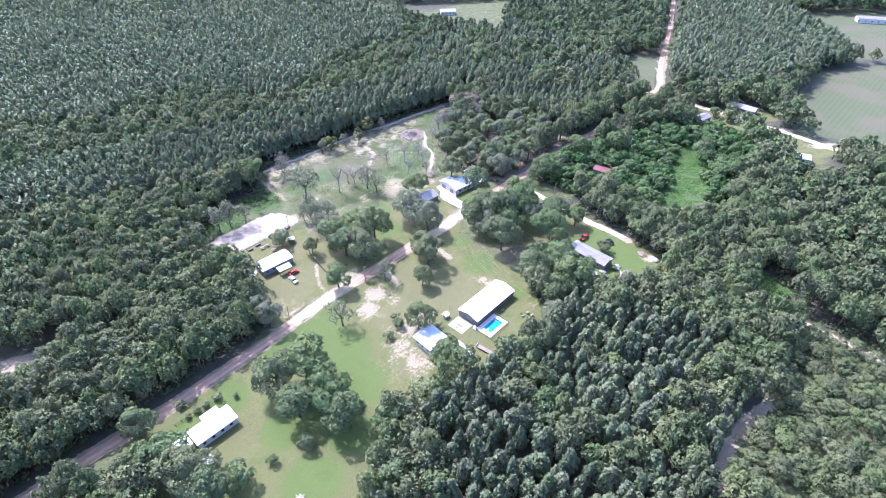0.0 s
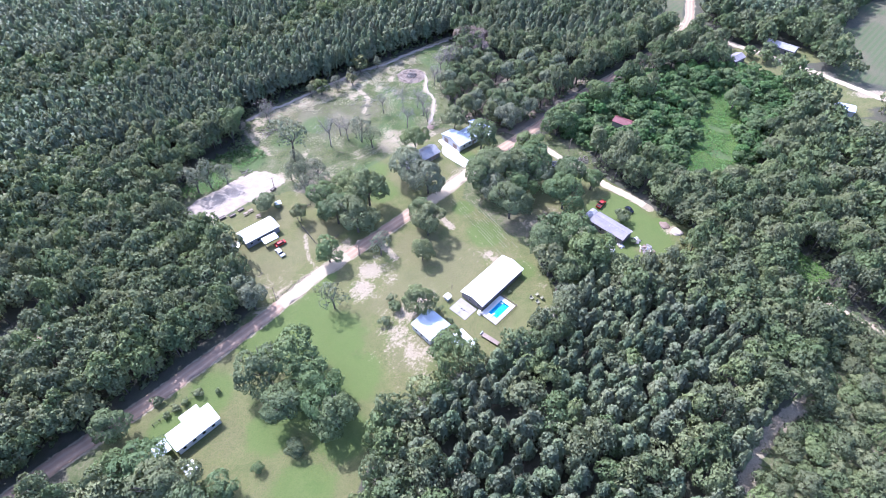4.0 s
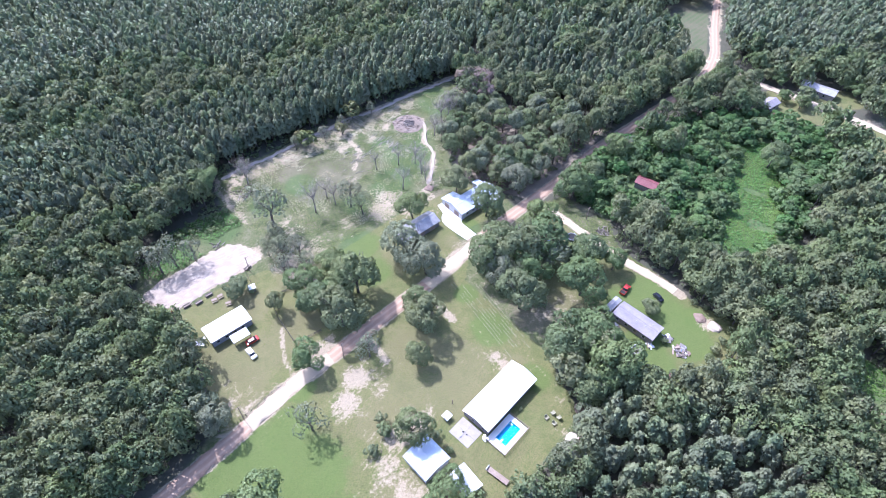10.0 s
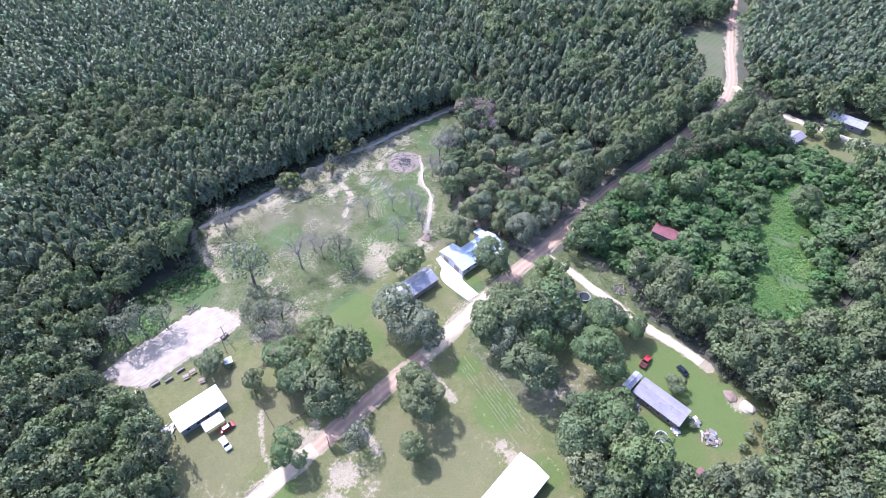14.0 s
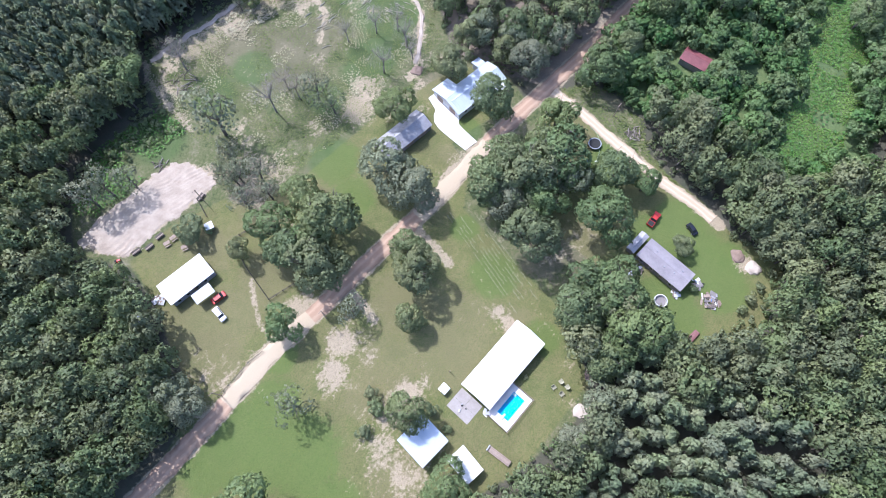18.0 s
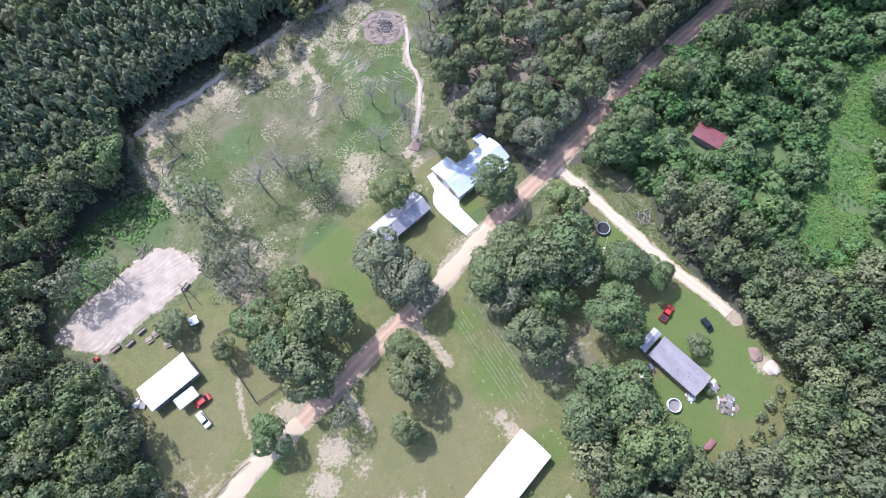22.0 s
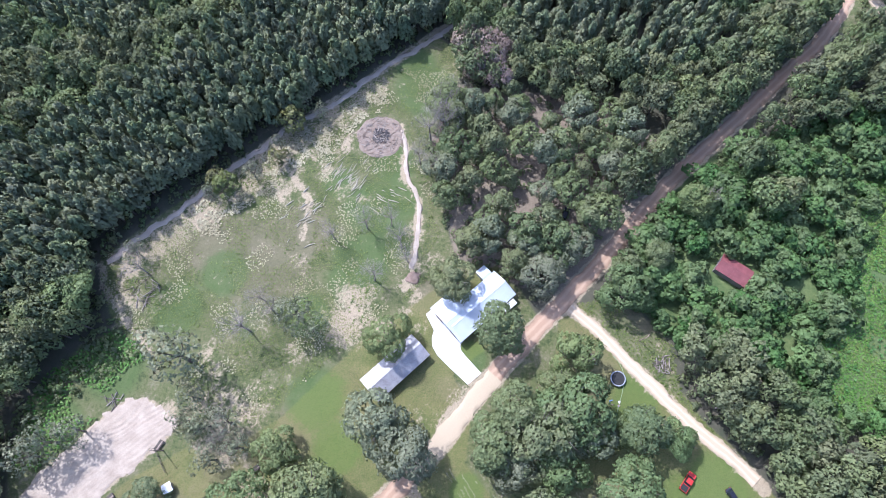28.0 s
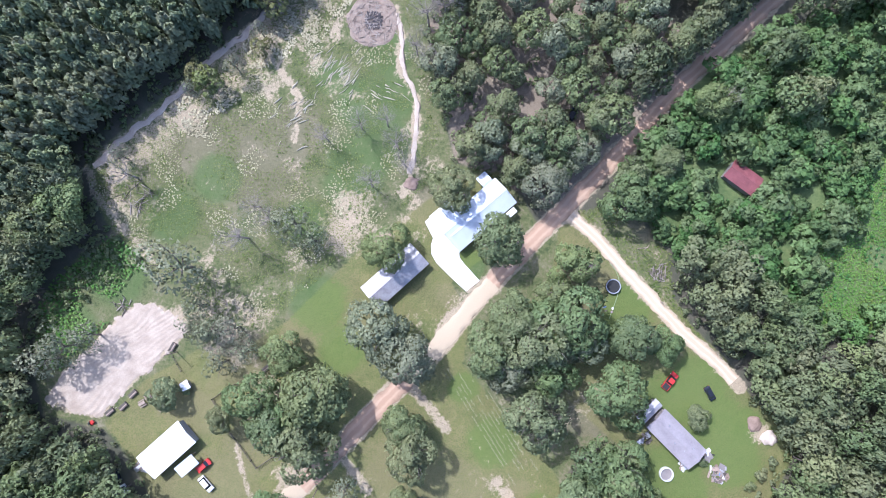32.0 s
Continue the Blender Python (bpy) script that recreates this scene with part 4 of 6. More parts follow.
    woodland("hardwood_forest", s[nr], [crown_template("oak", 60 + i, 900, 0.097) for i in range(8)], OAK_LEAF, "closed canopy of grey-green oak and mixed hardwood trees", 1)
    trunks("hardwood_trunks", s[nr], 0.24, BARK, "grey brown hardwood trunks below the canopy")
    mid = ~nr & (hy < 300) & (hy > -85)
    woodland("hardwood_belt", s[mid], [crown_template("oak", 70 + i, 330, 0.15) for i in range(6)], OAK_LEAF, "hardwood canopy beside the plantation and the fields", 0.8)
    woodland("hardwood_forest_far", s[~nr & ~mid], [crown_template("oak", 80 + i, 130, 0.23) for i in range(6)], OAK_LEAF, "distant hardwood canopy beyond the fields", 0.6)

    tx, ty = scatter(40, 170, 55, 162, 3.3, 0.48)
    keep = inside(tx, ty, THICKET) & ~inside(tx, ty, LANE_EDGE) & (depth(tx, ty, KUDZU) < 1.5 + 7 * patchy(tx, ty, 0.11, 21)) & (away(tx, ty, ROAD_MAIN) > 4.5) & (away(tx, ty, LANE_SIDE) > 5) & (np.hypot(tx - 80.4, ty - 107.4) > 7.5)
    keep &= (patchy(tx, ty, 0.06, 2) > -0.42) & (patchy(tx, ty, 0.16, 12) > -0.28)
    tx, ty = tx[keep], ty[keep]
    h = 2.2 + 5.2 * rng.random(len(tx)) ** 1.4 + 2.0 * patchy(tx, ty, 0.05, 8).clip(0)
    s = spots_of(tx, ty, h, h * rng.uniform(0.45, 0.75, len(tx)), (0.5 + 0.5 * patchy(tx, ty, 0.08, 6) + rng.uniform(-0.2, 0.2, len(tx))).clip(0, 1))
    s[:, 4], s[:, 2] = h * 0.5, h * 0.5
    woodland("thicket", s, [crown_template("bush", 100 + i, 520, 0.15) for i in range(4)], THICKET_LEAF, "bright green thicket of vines and saplings", 1)

    ux, uy = scatter(-160, 160, -95, 215, 2.3, 0.5)
    edge = depth(ux, uy, CLEARING)
    lane = away(ux, uy, ROAD_MAIN)
    keep = ((edge < 0.3) & (edge > -9)) | (inside(ux, uy, SCRUB) & (ux < 150)) | (away(ux, uy, LANE_WOODS) < 9) | (np.abs(depth(ux, uy, GLADE)) < 7) | ((lane > 3.2) & (lane < 8) & (edge < 0)) | (inside(ux, uy, GROVE) & (rng.random(len(ux)) < 0.3)) | ((away(ux, uy, LANE_SIDE) < 10) & (edge < 0.5)) | ((np.hypot(ux - 92, uy - 36) < 26) & (edge < 0) & (rng.random(len(ux)) < 0.7))
    keep &= ~inside(ux, uy, SAND_LOT) & ~inside(ux, uy, LANE_EDGE) & (depth(ux, uy, GLADE) < 1) & (rng.random(len(ux)) < 0.75) & (np.hypot(ux - 82, uy - 42) > 5) & (np.hypot(ux - 36, uy - 2) > 4.5)
    for line, half in ALL_ROADS:
        keep &= away(ux, uy, line) > half - 0.9
    for o in (PATCH_WEST, WASH):
        keep &= ~inside(ux, uy, o)
    ux, uy = ux[keep], uy[keep]
    h = rng.uniform(0.8, 2.6, len(ux))
    s = spots_of(ux, uy, h, rng.uniform(0.7, 1.7, len(ux)), rng.uniform(0.2, 0.9, len(ux)))
    s[:, 4], s[:, 2] = h * 0.5, h * 0.5
    woodland("undergrowth", s, [crown_template("bush", 120 + i, 84, 0.25) for i in range(4)], OAK_LEAF, "low shrubs and saplings under the wood edge", 1)


plant_forest()


def limb_mesh(seed, height, spread, dead=False):
    """A tapered trunk that forks into limbs."""
    r = random.Random(seed)
    bm = bmesh.new()
    fork = height * (0.55 if dead else 0.42)
    lean = Vector((r.uniform(-0.06, 0.06) * height, r.uniform(-0.06, 0.06) * height, fork))
    base = (0.017 if dead else 0.028) * height
    tube(bm, (0, 0, -0.2), lean * 0.5, base * 1.25, base * 0.9, 8)
    tube(bm, lean * 0.5, lean, base * 0.9, base * 0.7, 8)
    n = 9 if dead else 6
    for i in range(n):
        a = i * 2.4 + r.uniform(-0.4, 0.4)
        at = lean * r.uniform(0.75, 1.0)
        out = Vector((math.cos(a), math.sin(a), 0)) * spread * r.uniform(0.45, 0.8)
        end = at + out + Vector((0, 0, (height - at.z) * r.uniform(0.5, 0.95)))
        mid = at.lerp(end, 0.5) + Vector((0, 0, -0.04 * height))
        tube(bm, at, mid, base * 0.5, base * 0.33, 6)
        tube(bm, mid, end, base * 0.33, base * 0.1, 5)
        for j in range(9 if dead else 2):
            p = mid.lerp(end, r.random())
            q = p + Vector((r.uniform(-1, 1), r.uniform(-1, 1), r.uniform(0.1, 1))) * spread * 0.33
            tube(bm, p, q, base * 0.14, base * 0.04, 4)
            if dead:
                for _ in range(3):
                    w = p.lerp(q, r.uniform(0.3, 1))
                    tube(bm, w, w + Vector((r.uniform(-1, 1), r.uniform(-1, 1), r.uniform(0, 0.8))) * spread * 0.2, base * 0.05, base * 0.02, 3)
    return bm


def tree_kind(name, label, seed, cards, size, material, height=1.0, dead=False, cat="tree", group=""):
    """A tree of crown radius 1 m per unit: trunk with limbs and a crown of leaf sprays."""
    t = thing(name, pose(0, 0, 0), label, cat, group)
    part("trunk", limb_mesh(seed, height, 1.0, dead), DEAD_BARK if dead else BARK, t, smooth=True)
    if cards:
        r = np.random.default_rng(seed)
        p, d, soft_n, tone = lobed(r, cards, 58 if cards > 1400 else 36, 0.8, 8)
        v, f = clumps(r, p, d, size, 0.45, 0.3)
        v[:, 2] = v[:, 2] * 0.42 * height + 0.60 * height
        link_mesh("bare_crown" if material is TWIG else "crown", v, f, material, t, tint=np.stack([np.full(cards * 3, 0.7), np.repeat(tone, 3), np.full(cards * 3, (seed * 0.37) % 1.0)], 1), puff=np.repeat(soft_n, 3, 0))
    return t


YARD_OAKS = [(-41.8, 23.6, 4.8), (-30.5, 52.6, 8.0), (-33.4, 38.8, 7.0), (-46.4, 50.0, 5.9), (-41.5, 43.4, 5.8), (-36.5, 47.5, 5.2), (-10.0, 43.6, 5.2), (-7.4, 37.3, 6.0),
             (-13.5, 88.8, 5.2), (14.7, 90.3, 6.6), (34.2, 84.3, 5.6), (13.6, 62.1, 6.8), (23.1, 63.7, 8.2), (32.3, 69.7, 7.8), (17.9, 69.9, 6.6), (27.5, 57.5, 6.0), (29.5, 77, 5.0),
             (23.6, 46.3, 6.9), (44.6, 51.7, 6.8), (48.6, 66.0, 6.0), (57.7, 63.3, 4.2), (-9.9, 1.0, 5.2), (3.3, 103.3, 5.6), (44.5, 31.5, 7.0), (33.8, 25.7, 6.4), (48.2, 19.8, 7.4), (40, 14, 6)]
YARD_OAKS += [(-54.2, -25.0, 6.3), (-46.3, -20.9, 7.2), (-45.5, -35.0, 6.2), (-38.4, -27.1, 6.4), (-31.1, -37.8, 6.2), (-70.1, -57.3, 7.0), (-77.7, -52.5, 6.2), (-64.2, -61.9, 6.0), (-35.7, -34.0, 5.8),
              (-92.0, -41.3, 5.0), (-56.0, 44.8, 3.1), (0.1, -15.3, 5.0), (-9.1, 24.8, 4.0), (-95.9, 98.6, 6.6), (-102.6, 93.8, 6.2), (-107, 88, 5.2)]
FULL_GREY_OAKS = [(-14.7, 67.7, 7.3), (-7.6, 60.7, 6.2), (38.5, 3.5, 4.8), (32, -6, 4.2), (-97, 106, 5), (18, 58, 5.2), (36, 64, 5.4), (-63.8, 2.8, 4.4), (-67.5, 7, 4.8), (27.5, 105.5, 5.4), (36, 113, 5)]
GROVE_TREES = []
_gx, _gy = scatter(-10, 75, 100, 172, 7.8, 0.40, radians(30))
for _x, _y in zip(_gx, _gy):
    if depth(np.array([_x]), np.array([_y]), GROVE)[0] > 0.5 and away(np.array([_x]), np.array([_y]), ROAD_MAIN)[0] > 6.6:
        GROVE_TREES.append((round(_x, 1), round(_y, 1), rng.uniform(3.2, 5.1)))
SNAGS = [(95.7, -2, 3.4), (69.5, 71.3, 2.6), (-74, 0.5, 2.6), (75.9, 127.4, 3.2), (-103, 166, 3.0)]
GREY_OAKS = [(-36, 158, 2.6), (-48, 147, 2.4), (-66, 131, 2.6), (-84, 113, 3.0), (-62, 74, 4.0), (-53, 68, 4.2), (-49.5, 62, 3.5), (-64, 68.5, 3.2), (-66.0, 83.7, 8.0), (-38.0, 94.9, 5.2), (-32.8, 90.9, 4.2), (-95.7, 63.5, 5.2), (-99.7, 60.1, 5.2), (-89.8, 66.0, 4.2), (-58.4, 67.4, 3.9), (-55.9, 59.3, 3.9), (-41.9, 160.7, 3.6),
             (-54.4, 137.0, 2.9), (-59.9, 66.7, 3.6), (-37.6, 3.4, 4.8), (-24.0, 27.2, 4.2)]
YARD_OAKS += [(48.8, 100.4, 5.8), (59.1, 110.8, 4.2), (71.6, 126.2, 5.0), (135, 121, 6.0)]
YOUNG_TREES = [(-44.5, 155.0, 4.6), (-47.5, 142.5, 2.8), (-61.5, 133.0, 4.0), (-65.5, 136.0, 3.0)]
ROUND_TREES = [(-70.3, 51.5, 3.8), (-39.7, 61.9, 4.8), (66.1, 44.6, 2.8), (-58.2, -56.6, 4.0), (-41.3, -45.0, 2.4), (-50.5, -50.1, 1.5)]
BUSHES = [(-76, -31, 1.2), (-78, -33, 1.2), (-80, -35.2, 1.1), (-73, -28.3, 1.5), (-67.5, -27.5, 1.0), (-84, -31, 1.6), (-66.5, 52, 1.5), (-18.9, 6.6, 1.6), (-17.4, 2.6, 2.2), (-20.5, -2.9, 1.8), (-17.5, 4.5, 1.5), (-3, 2, 1.3), (0.5, -2.5, 1.2), (21, 10, 0.6), (68, 33, 1.2), (83, 30, 1.6), (80, 27, 1.5), (86, 33, 1.4)]
DEAD_TREES = [(-2.8, 149.8, 5.4), (2.0, 152.5, 5.0), (-21.0, 121.2, 3.6), (-18.2, 105.6, 4.0), (-11.0, 115.6, 4.0), (-51.1, 91.6, 5.0), (-81.6, 108.0, 4.6), (-14, 122, 3.4), (-30, 118, 3.2), (-48, 100, 3.6), (0, 158, 4.6), (-6, 142, 3.6), (-9, 111, 3.4), (3, 163, 4.2), (-3, 138, 3.6), (-44, 96, 3.6)]
ROSE_TREES = [(15.4, 176, 6.6), (10.5, 181.5, 5.6), (18, 170, 5.0), (12, 172.5, 4.6), (20, 179, 5.2)]


def plant(kinds, spots, tall, lift=0.0):
    for i, (x, y, r) in enumerate(spots):
        h = r * (0.93 + 0.15 * ((i * 37) % 10) / 10) + lift
        copy = copy_thing(kinds[i % len(kinds)], pose(x, y, 0, 0, 0, (i * 97) % 360))
        copy.matrix_basis = pose(x, y, 0, 0, 0, (i * 97) % 360) @ Matrix.Diagonal((r, r, h * tall, 1))
    for k in kinds:
        for o in (*k.children_recursive, k):
            bpy.data.objects.remove(o)


plant([tree_kind("oak_tree", "full green oak with a broad lobed crown on the lawn", 200 + i, 3800, 0.062, OAK_LEAF, 2.0, group="yard oaks") for i in range(5)], YARD_OAKS, 1.0, 0.8)
plant([tree_kind("sparse_oak_tree", "thin grey-green oak with gaps in its crown", 220 + i, 620, 0.07, GREY_LEAF, 2.2, group="sparse yard oaks") for i in range(4)], GREY_OAKS, 1.0, 0.8)
plant([tree_kind("grey_oak_tree", "broad grey-green oak beside the road", 230 + i, 3600, 0.062, GREY_LEAF, 2.0, group="grey oaks") for i in range(2)], FULL_GREY_OAKS, 1.0, 0.8)
plant([tree_kind("grove_oak", "olive green oak in an open grove on sandy ground", 290 + i, 2000, 0.082, GREY_LEAF if i % 3 == 2 else OAK_LEAF, 2.3, group="grove oaks") for i in range(5)], GROVE_TREES, 1.0, 0.5)
plant([tree_kind("bleached_snag", "bleached white dead tree standing above the canopy", 280 + i, 0, 0.1, DEAD_LEAF, 3.6, dead=True, group="white snags") for i in range(2)], SNAGS, 1.0)
plant([tree_kind("round_tree", "dark green round-crowned tree standing alone on grass", 240 + i, 3000, 0.075, OAK_LEAF, 1.9, group="round trees") for i in range(2)], ROUND_TREES, 1.0)
plant([tree_kind("young_tree", "young yellow-green tree beside the sandy trail", 255 + i, 900, 0.1, WEED_LEAF, 2.2, group="young trees") for i in range(2)], YOUNG_TREES, 1.0)
plant([tree_kind("field_tree", "dark round tree by the farm houses", 245 + i, 1200, 0.11, OAK_LEAF, 2.0, group="farmyard trees") for i in range(2)], [(172, 170, 4.5), (168, 166, 3.5), (204, 165, 4), (200, 176, 4), (208, 178, 4.5), (196, 182, 4), (160, 190, 4), (166, 186, 3.6), (148, 206, 4.2), (162, 172, 3.5)], 1.0)
plant([tree_kind("bush", "rounded green garden bush", 250 + i, 1000, 0.12, OAK_LEAF, 1.5, cat="bush", group="garden bushes") for i in range(2)], BUSHES, 1.0)
plant([tree_kind("dead_tree", "leafless grey dead tree with fine bare twigs", 260 + i, 1200, 0.022, TWIG, 3.0, dead=True, group="bare trees") for i in range(3)], DEAD_TREES, 1.0)
plant([tree_kind("dying_tree", "pinkish brown dying tree with thin withered foliage", 270 + i, 2400, 0.062, DEAD_LEAF, 2.2, dead=True, group="withered trees") for i in range(2)], ROSE_TREES, 1.0)


# ---- buildings ----
def gable(bm, L, W, z, rise, over=0.35, thick=0.12):
    """A pitched roof shell over a block L long and W wide, its ridge along x."""
    a, b = L / 2 + over, W / 2 + over
    drop = rise * over / (W / 2)
    for s in (-1, 1):
        lo = [(-a, s * b, z - drop), (a, s * b, z - drop), (a, 0, z + rise), (-a, 0, z + rise)]
        top = [bm.verts.new((x, y, q + thick)) for x, y, q in lo]
        bot = [bm.verts.new((x, y, q)) for x, y, q in lo]
        bm.faces.new(top), bm.faces.new(bot[::-1])
        for i in range(4):
            j = (i + 1) % 4
            bm.faces.new((top[i], bot[i], bot[j], top[j]))
    return bm


def walls(bm, L, W, z, rise):
    x, y = L / 2, W / 2
    lo = [bm.verts.new(p) for p in ((-x, -y, -0.2), (x, -y, -0.2), (x, y, -0.2), (-x, y, -0.2))]
    hi = [bm.verts.new(p) for p in ((-x, -y, z), (x, -y, z), (x, y, z), (-x, y, z))]
    ga, gb = bm.verts.new((-x, 0, z + rise)), bm.verts.new((x, 0, z + rise))
    for i in range(4):
        j = (i + 1) % 4
        bm.faces.new((lo[i], lo[j], hi[j], hi[i]))
    bm.faces.new((hi[0], hi[3], ga)), bm.faces.new((hi[1], gb, hi[2]))
    return bm


def opening(kind, parent, x, y, z0, w, h, facing, material, frame_mat):
    """A window or door set 3 cm into its frame, on a wall that faces along +-y or +-x."""
    ax = 0 if facing in "ns" else 1
    s = {"s": -1, "n": 1, "w": -1, "e": 1}[facing]

    def slab(w0, w1, h0, h1, d0, d1):
        d0, d1 = sorted((d0 * s, d1 * s))
        return boxed(x + w0, x + w1, y + d0, y + d1, h0, h1) if ax == 0 else boxed(x + d0, x + d1, y + w0, y + w1, h0, h1)

    o = part(kind, slab(-w / 2, w / 2, z0, z0 + h, 0, 0.05), frame_mat, parent)
    part("pane" if kind == "window" else "panel", slab(-w / 2 + 0.08, w / 2 - 0.08, z0 + 0.08, z0 + h - 0.08, 0.03, 0.06), material, o)
    return o


def house(name, x, y, turn, L, W, z, rise, roof, wall, label, category="house", openings=(), seams=0.0, ridge=True, vents=()):
    t = thing(name, pose(x, y, 0, 0, 0, turn), label, category)
    part("wall", walls(bmesh.new(), L, W, z, rise), wall, t)
    rf = part("roof", gable(bmesh.new(), L, W, z, rise), roof, t)
    if ridge:
        part("ridge_cap", boxed(-L / 2 - 0.36, L / 2 + 0.36, -0.16, 0.16, z + rise + 0.06, z + rise + 0.16, bevel=0.03), roof, rf)
    if seams:
        a = math.atan2(rise, W / 2)
        run = (W / 2 + 0.33) / math.cos(a)
        for s in (-1, 1):
            for i in range(int(L / seams)):
                px = -L / 2 + seams * (i + 0.5)
                bm = boxed(px - 0.025, px + 0.025, 0, run, 0.115, 0.165)
                o = part("seam", bm, roof, rf)
                o.matrix_basis = Matrix.Translation((0, 0, z + rise)) @ pose(0, 0, 0, 0, 0, 0 if s > 0 else 180) @ pose(0, 0, 0, -math.degrees(a))
    for vx, vy in vents:
        bm = bmesh.new()
        hz = z + rise * (1 - abs(vy) / (W / 2))
        tube(bm, (vx, vy, hz), (vx, vy, hz + 0.45), 0.14, 0.14, 8)
        part("vent_pipe", bm, STEEL, rf)
    for kind, side, u, z0, w, h in openings:
        yy, xx = {"s": (-W / 2, u), "n": (W / 2, u), "w": (u, -L / 2), "e": (u, L / 2)}[side]
        opening(kind, t, xx, yy, z0, w, h, side, GLASS if kind == "window" else WOOD, SIDING if kind == "window" else WOOD)
    return t


def wall_set(L, step_m=3.2, side="s"):
    return tuple(("window", side, u, 0.95, 1.1, 1.1) for u in np.arange(-L / 2 + 1.8, L / 2 - 1, step_m))


def post_roof(name, x, y, turn, L, W, z, slope, roof, label, parent=None, category="canopy"):
    """A lean-to roof on posts."""
    t = thing(name, pose(x, y, 0, 0, 0, turn), label, category)
    bm = bmesh.new()
    vs = [(-L / 2, -W / 2, z), (L / 2, -W / 2, z), (L / 2, W / 2, z + slope), (-L / 2, W / 2, z + slope)]
    top, bot = [bm.verts.new((a, b, c + 0.1)) for a, b, c in vs], [bm.verts.new(v) for v in vs]
    bm.faces.new(top), bm.faces.new(bot[::-1])
    for i in range(4):
        bm.faces.new((top[i], bot[i], bot[(i + 1) % 4], top[(i + 1) % 4]))
    part("roof", bm, roof, t)
    for sx in (-1, 1):
        for sy in (-1, 1):
            px, py = sx * (L / 2 - 0.2), sy * (W / 2 - 0.2)
            part("post", boxed(px - 0.06, px + 0.06, py - 0.06, py + 0.06, -0.2, z + slope * (0.5 + sy * 0.5) - 0.02), WOOD, t)
    return t


# pool house and pool
house("long_house", 15.2, 13.2, 47.2, 21.6, 8.8, 2.8, 1.1, WHITE_ROOF, DARK_SIDING, "long single-storey house with a bright white metal roof", openings=wall_set(21.6) + wall_set(8.8, 3.5, "w") + (("door", "s", 3.4, 0.0, 0.95, 2.05),), vents=((-3, -1.5), (2, 1.2)))
house("trailer_house", -70.1, 37.0, 41.8, 13.2, 6.6, 2.9, 0.7, WHITE_ROOF, SLATE_SIDING, "slate-blue mobile home with a bright white metal roof", openings=wall_set(13.2, 2.8) + (("door", "s", 0.4, 0.3, 0.95, 2.0),))
post_roof("porch_canopy", -64.9, 32.9, 40, 5.6, 3.1, 2.5, 0.3, PALE_ROOF, "pale grey lean-to porch roof beside the mobile home")
house("grey_house", 60.75, 39.5, -45.6, 14.2, 6.2, 2.8, 0.9, GREY_ROOF, DARK_SIDING, "single-storey house with a faded grey shingle roof", openings=wall_set(14.2) + (("door", "s", 1.4, 0.0, 0.95, 2.05),), vents=((-4, 1.0), (0, -1.2), (3, -0.8), (4.4, 1.2)))
house("grey_shed", 54.2, 46.3, 44, 6.3, 1.9, 2.3, 0.3, RUST_ROOF, DARK_SIDING, "narrow shed with a streaked grey metal roof against the house", "shed", ridge=False)
house("north_house", 10.35, 97.9, 40.7, 18.2, 8.0, 2.9, 1.3, PALE_ROOF, SIDING, "white house with a pale blue-grey standing seam metal roof", openings=wall_set(18.2) + (("door", "s", -2, 0.0, 0.95, 2.05),), seams=0.9)
house("garage_wing", 3.6, 94.4, 40.7, 5.6, 11.6, 2.9, 1.55, PALE_ROOF, SIDING, "garage wing with a pale metal roof facing the drive", "garage", openings=(("door", "w", -2.8, 0.0, 2.6, 2.2), ("door", "w", 2.8, 0.0, 2.6, 2.2)), seams=0.9)
house("back_wing", 12.4, 106.2, 40.7, 2.4, 4.4, 2.6, 0.4, PALE_ROOF, SIDING, "small rear wing with a pale metal roof", "house wing", ridge=False)
post_roof("front_porch", 18.5, 97.7, 40.7, 4.0, 1.6, 2.5, 0.2, WHITE_ROOF, "small white porch roof on posts")
house("barn", -11.8, 81.5, 42, 16.9, 6.7, 2.6, 1.5, RUST_ROOF, DARK_SIDING, "long open barn with a streaked weathered metal roof", "barn", openings=(("door", "s", -5, 0, 2.8, 2.3), ("door", "s", 0, 0, 2.8, 2.3), ("door", "s", 5, 0, 2.8, 2.3)), seams=0.75)
house("south_house", -70.6, -39.4, 47, 12.6, 6.0, 2.8, 0.7, WHITE_ROOF, SIDING, "white house with a bright white metal roof beside the road", openings=wall_set(12.6, 2.9))
post_roof("front_canopy", -72.9, -35.4, 47, 5.6, 2.0, 2.5, 0.2, WHITE_ROOF, "white porch roof along the house front")
post_roof("carport", -77.3, -45.6, 47, 4.2, 4.2, 2.5, 0.1, PALE_ROOF, "pale metal carport beside the white house", category="carport")
house("garden_shed", -68.2, -50.4, 47, 2.6, 2.6, 1.9, 0.3, WHITE_ROOF, DARK_SIDING, "small shed with a white roof under oaks", "shed")
house("blue_roof_house", -5.6, -5.2, -46, 8.4, 8.2, 2.9, 1.1, PALE_ROOF, SIDING, "house with a pale blue metal roof half under trees", openings=wall_set(8.4, 2.6) + wall_set(8.2, 2.6, "w"), seams=0.9)
house("white_shed", 4.7, -10.9, -50, 6.8, 4.6, 2.4, 0.6, WHITE_ROOF, SIDING, "white-roofed outbuilding beside the blue-roofed house", "shed", openings=wall_set(6.8, 2.5))
house("red_shed", 80.6, 107.4, -37, 8.4, 5.0, 2.6, 1.0, RED_ROOF, DARK_SIDING, "old shed with a dull red metal roof in a thicket", "shed", seams=0.8)
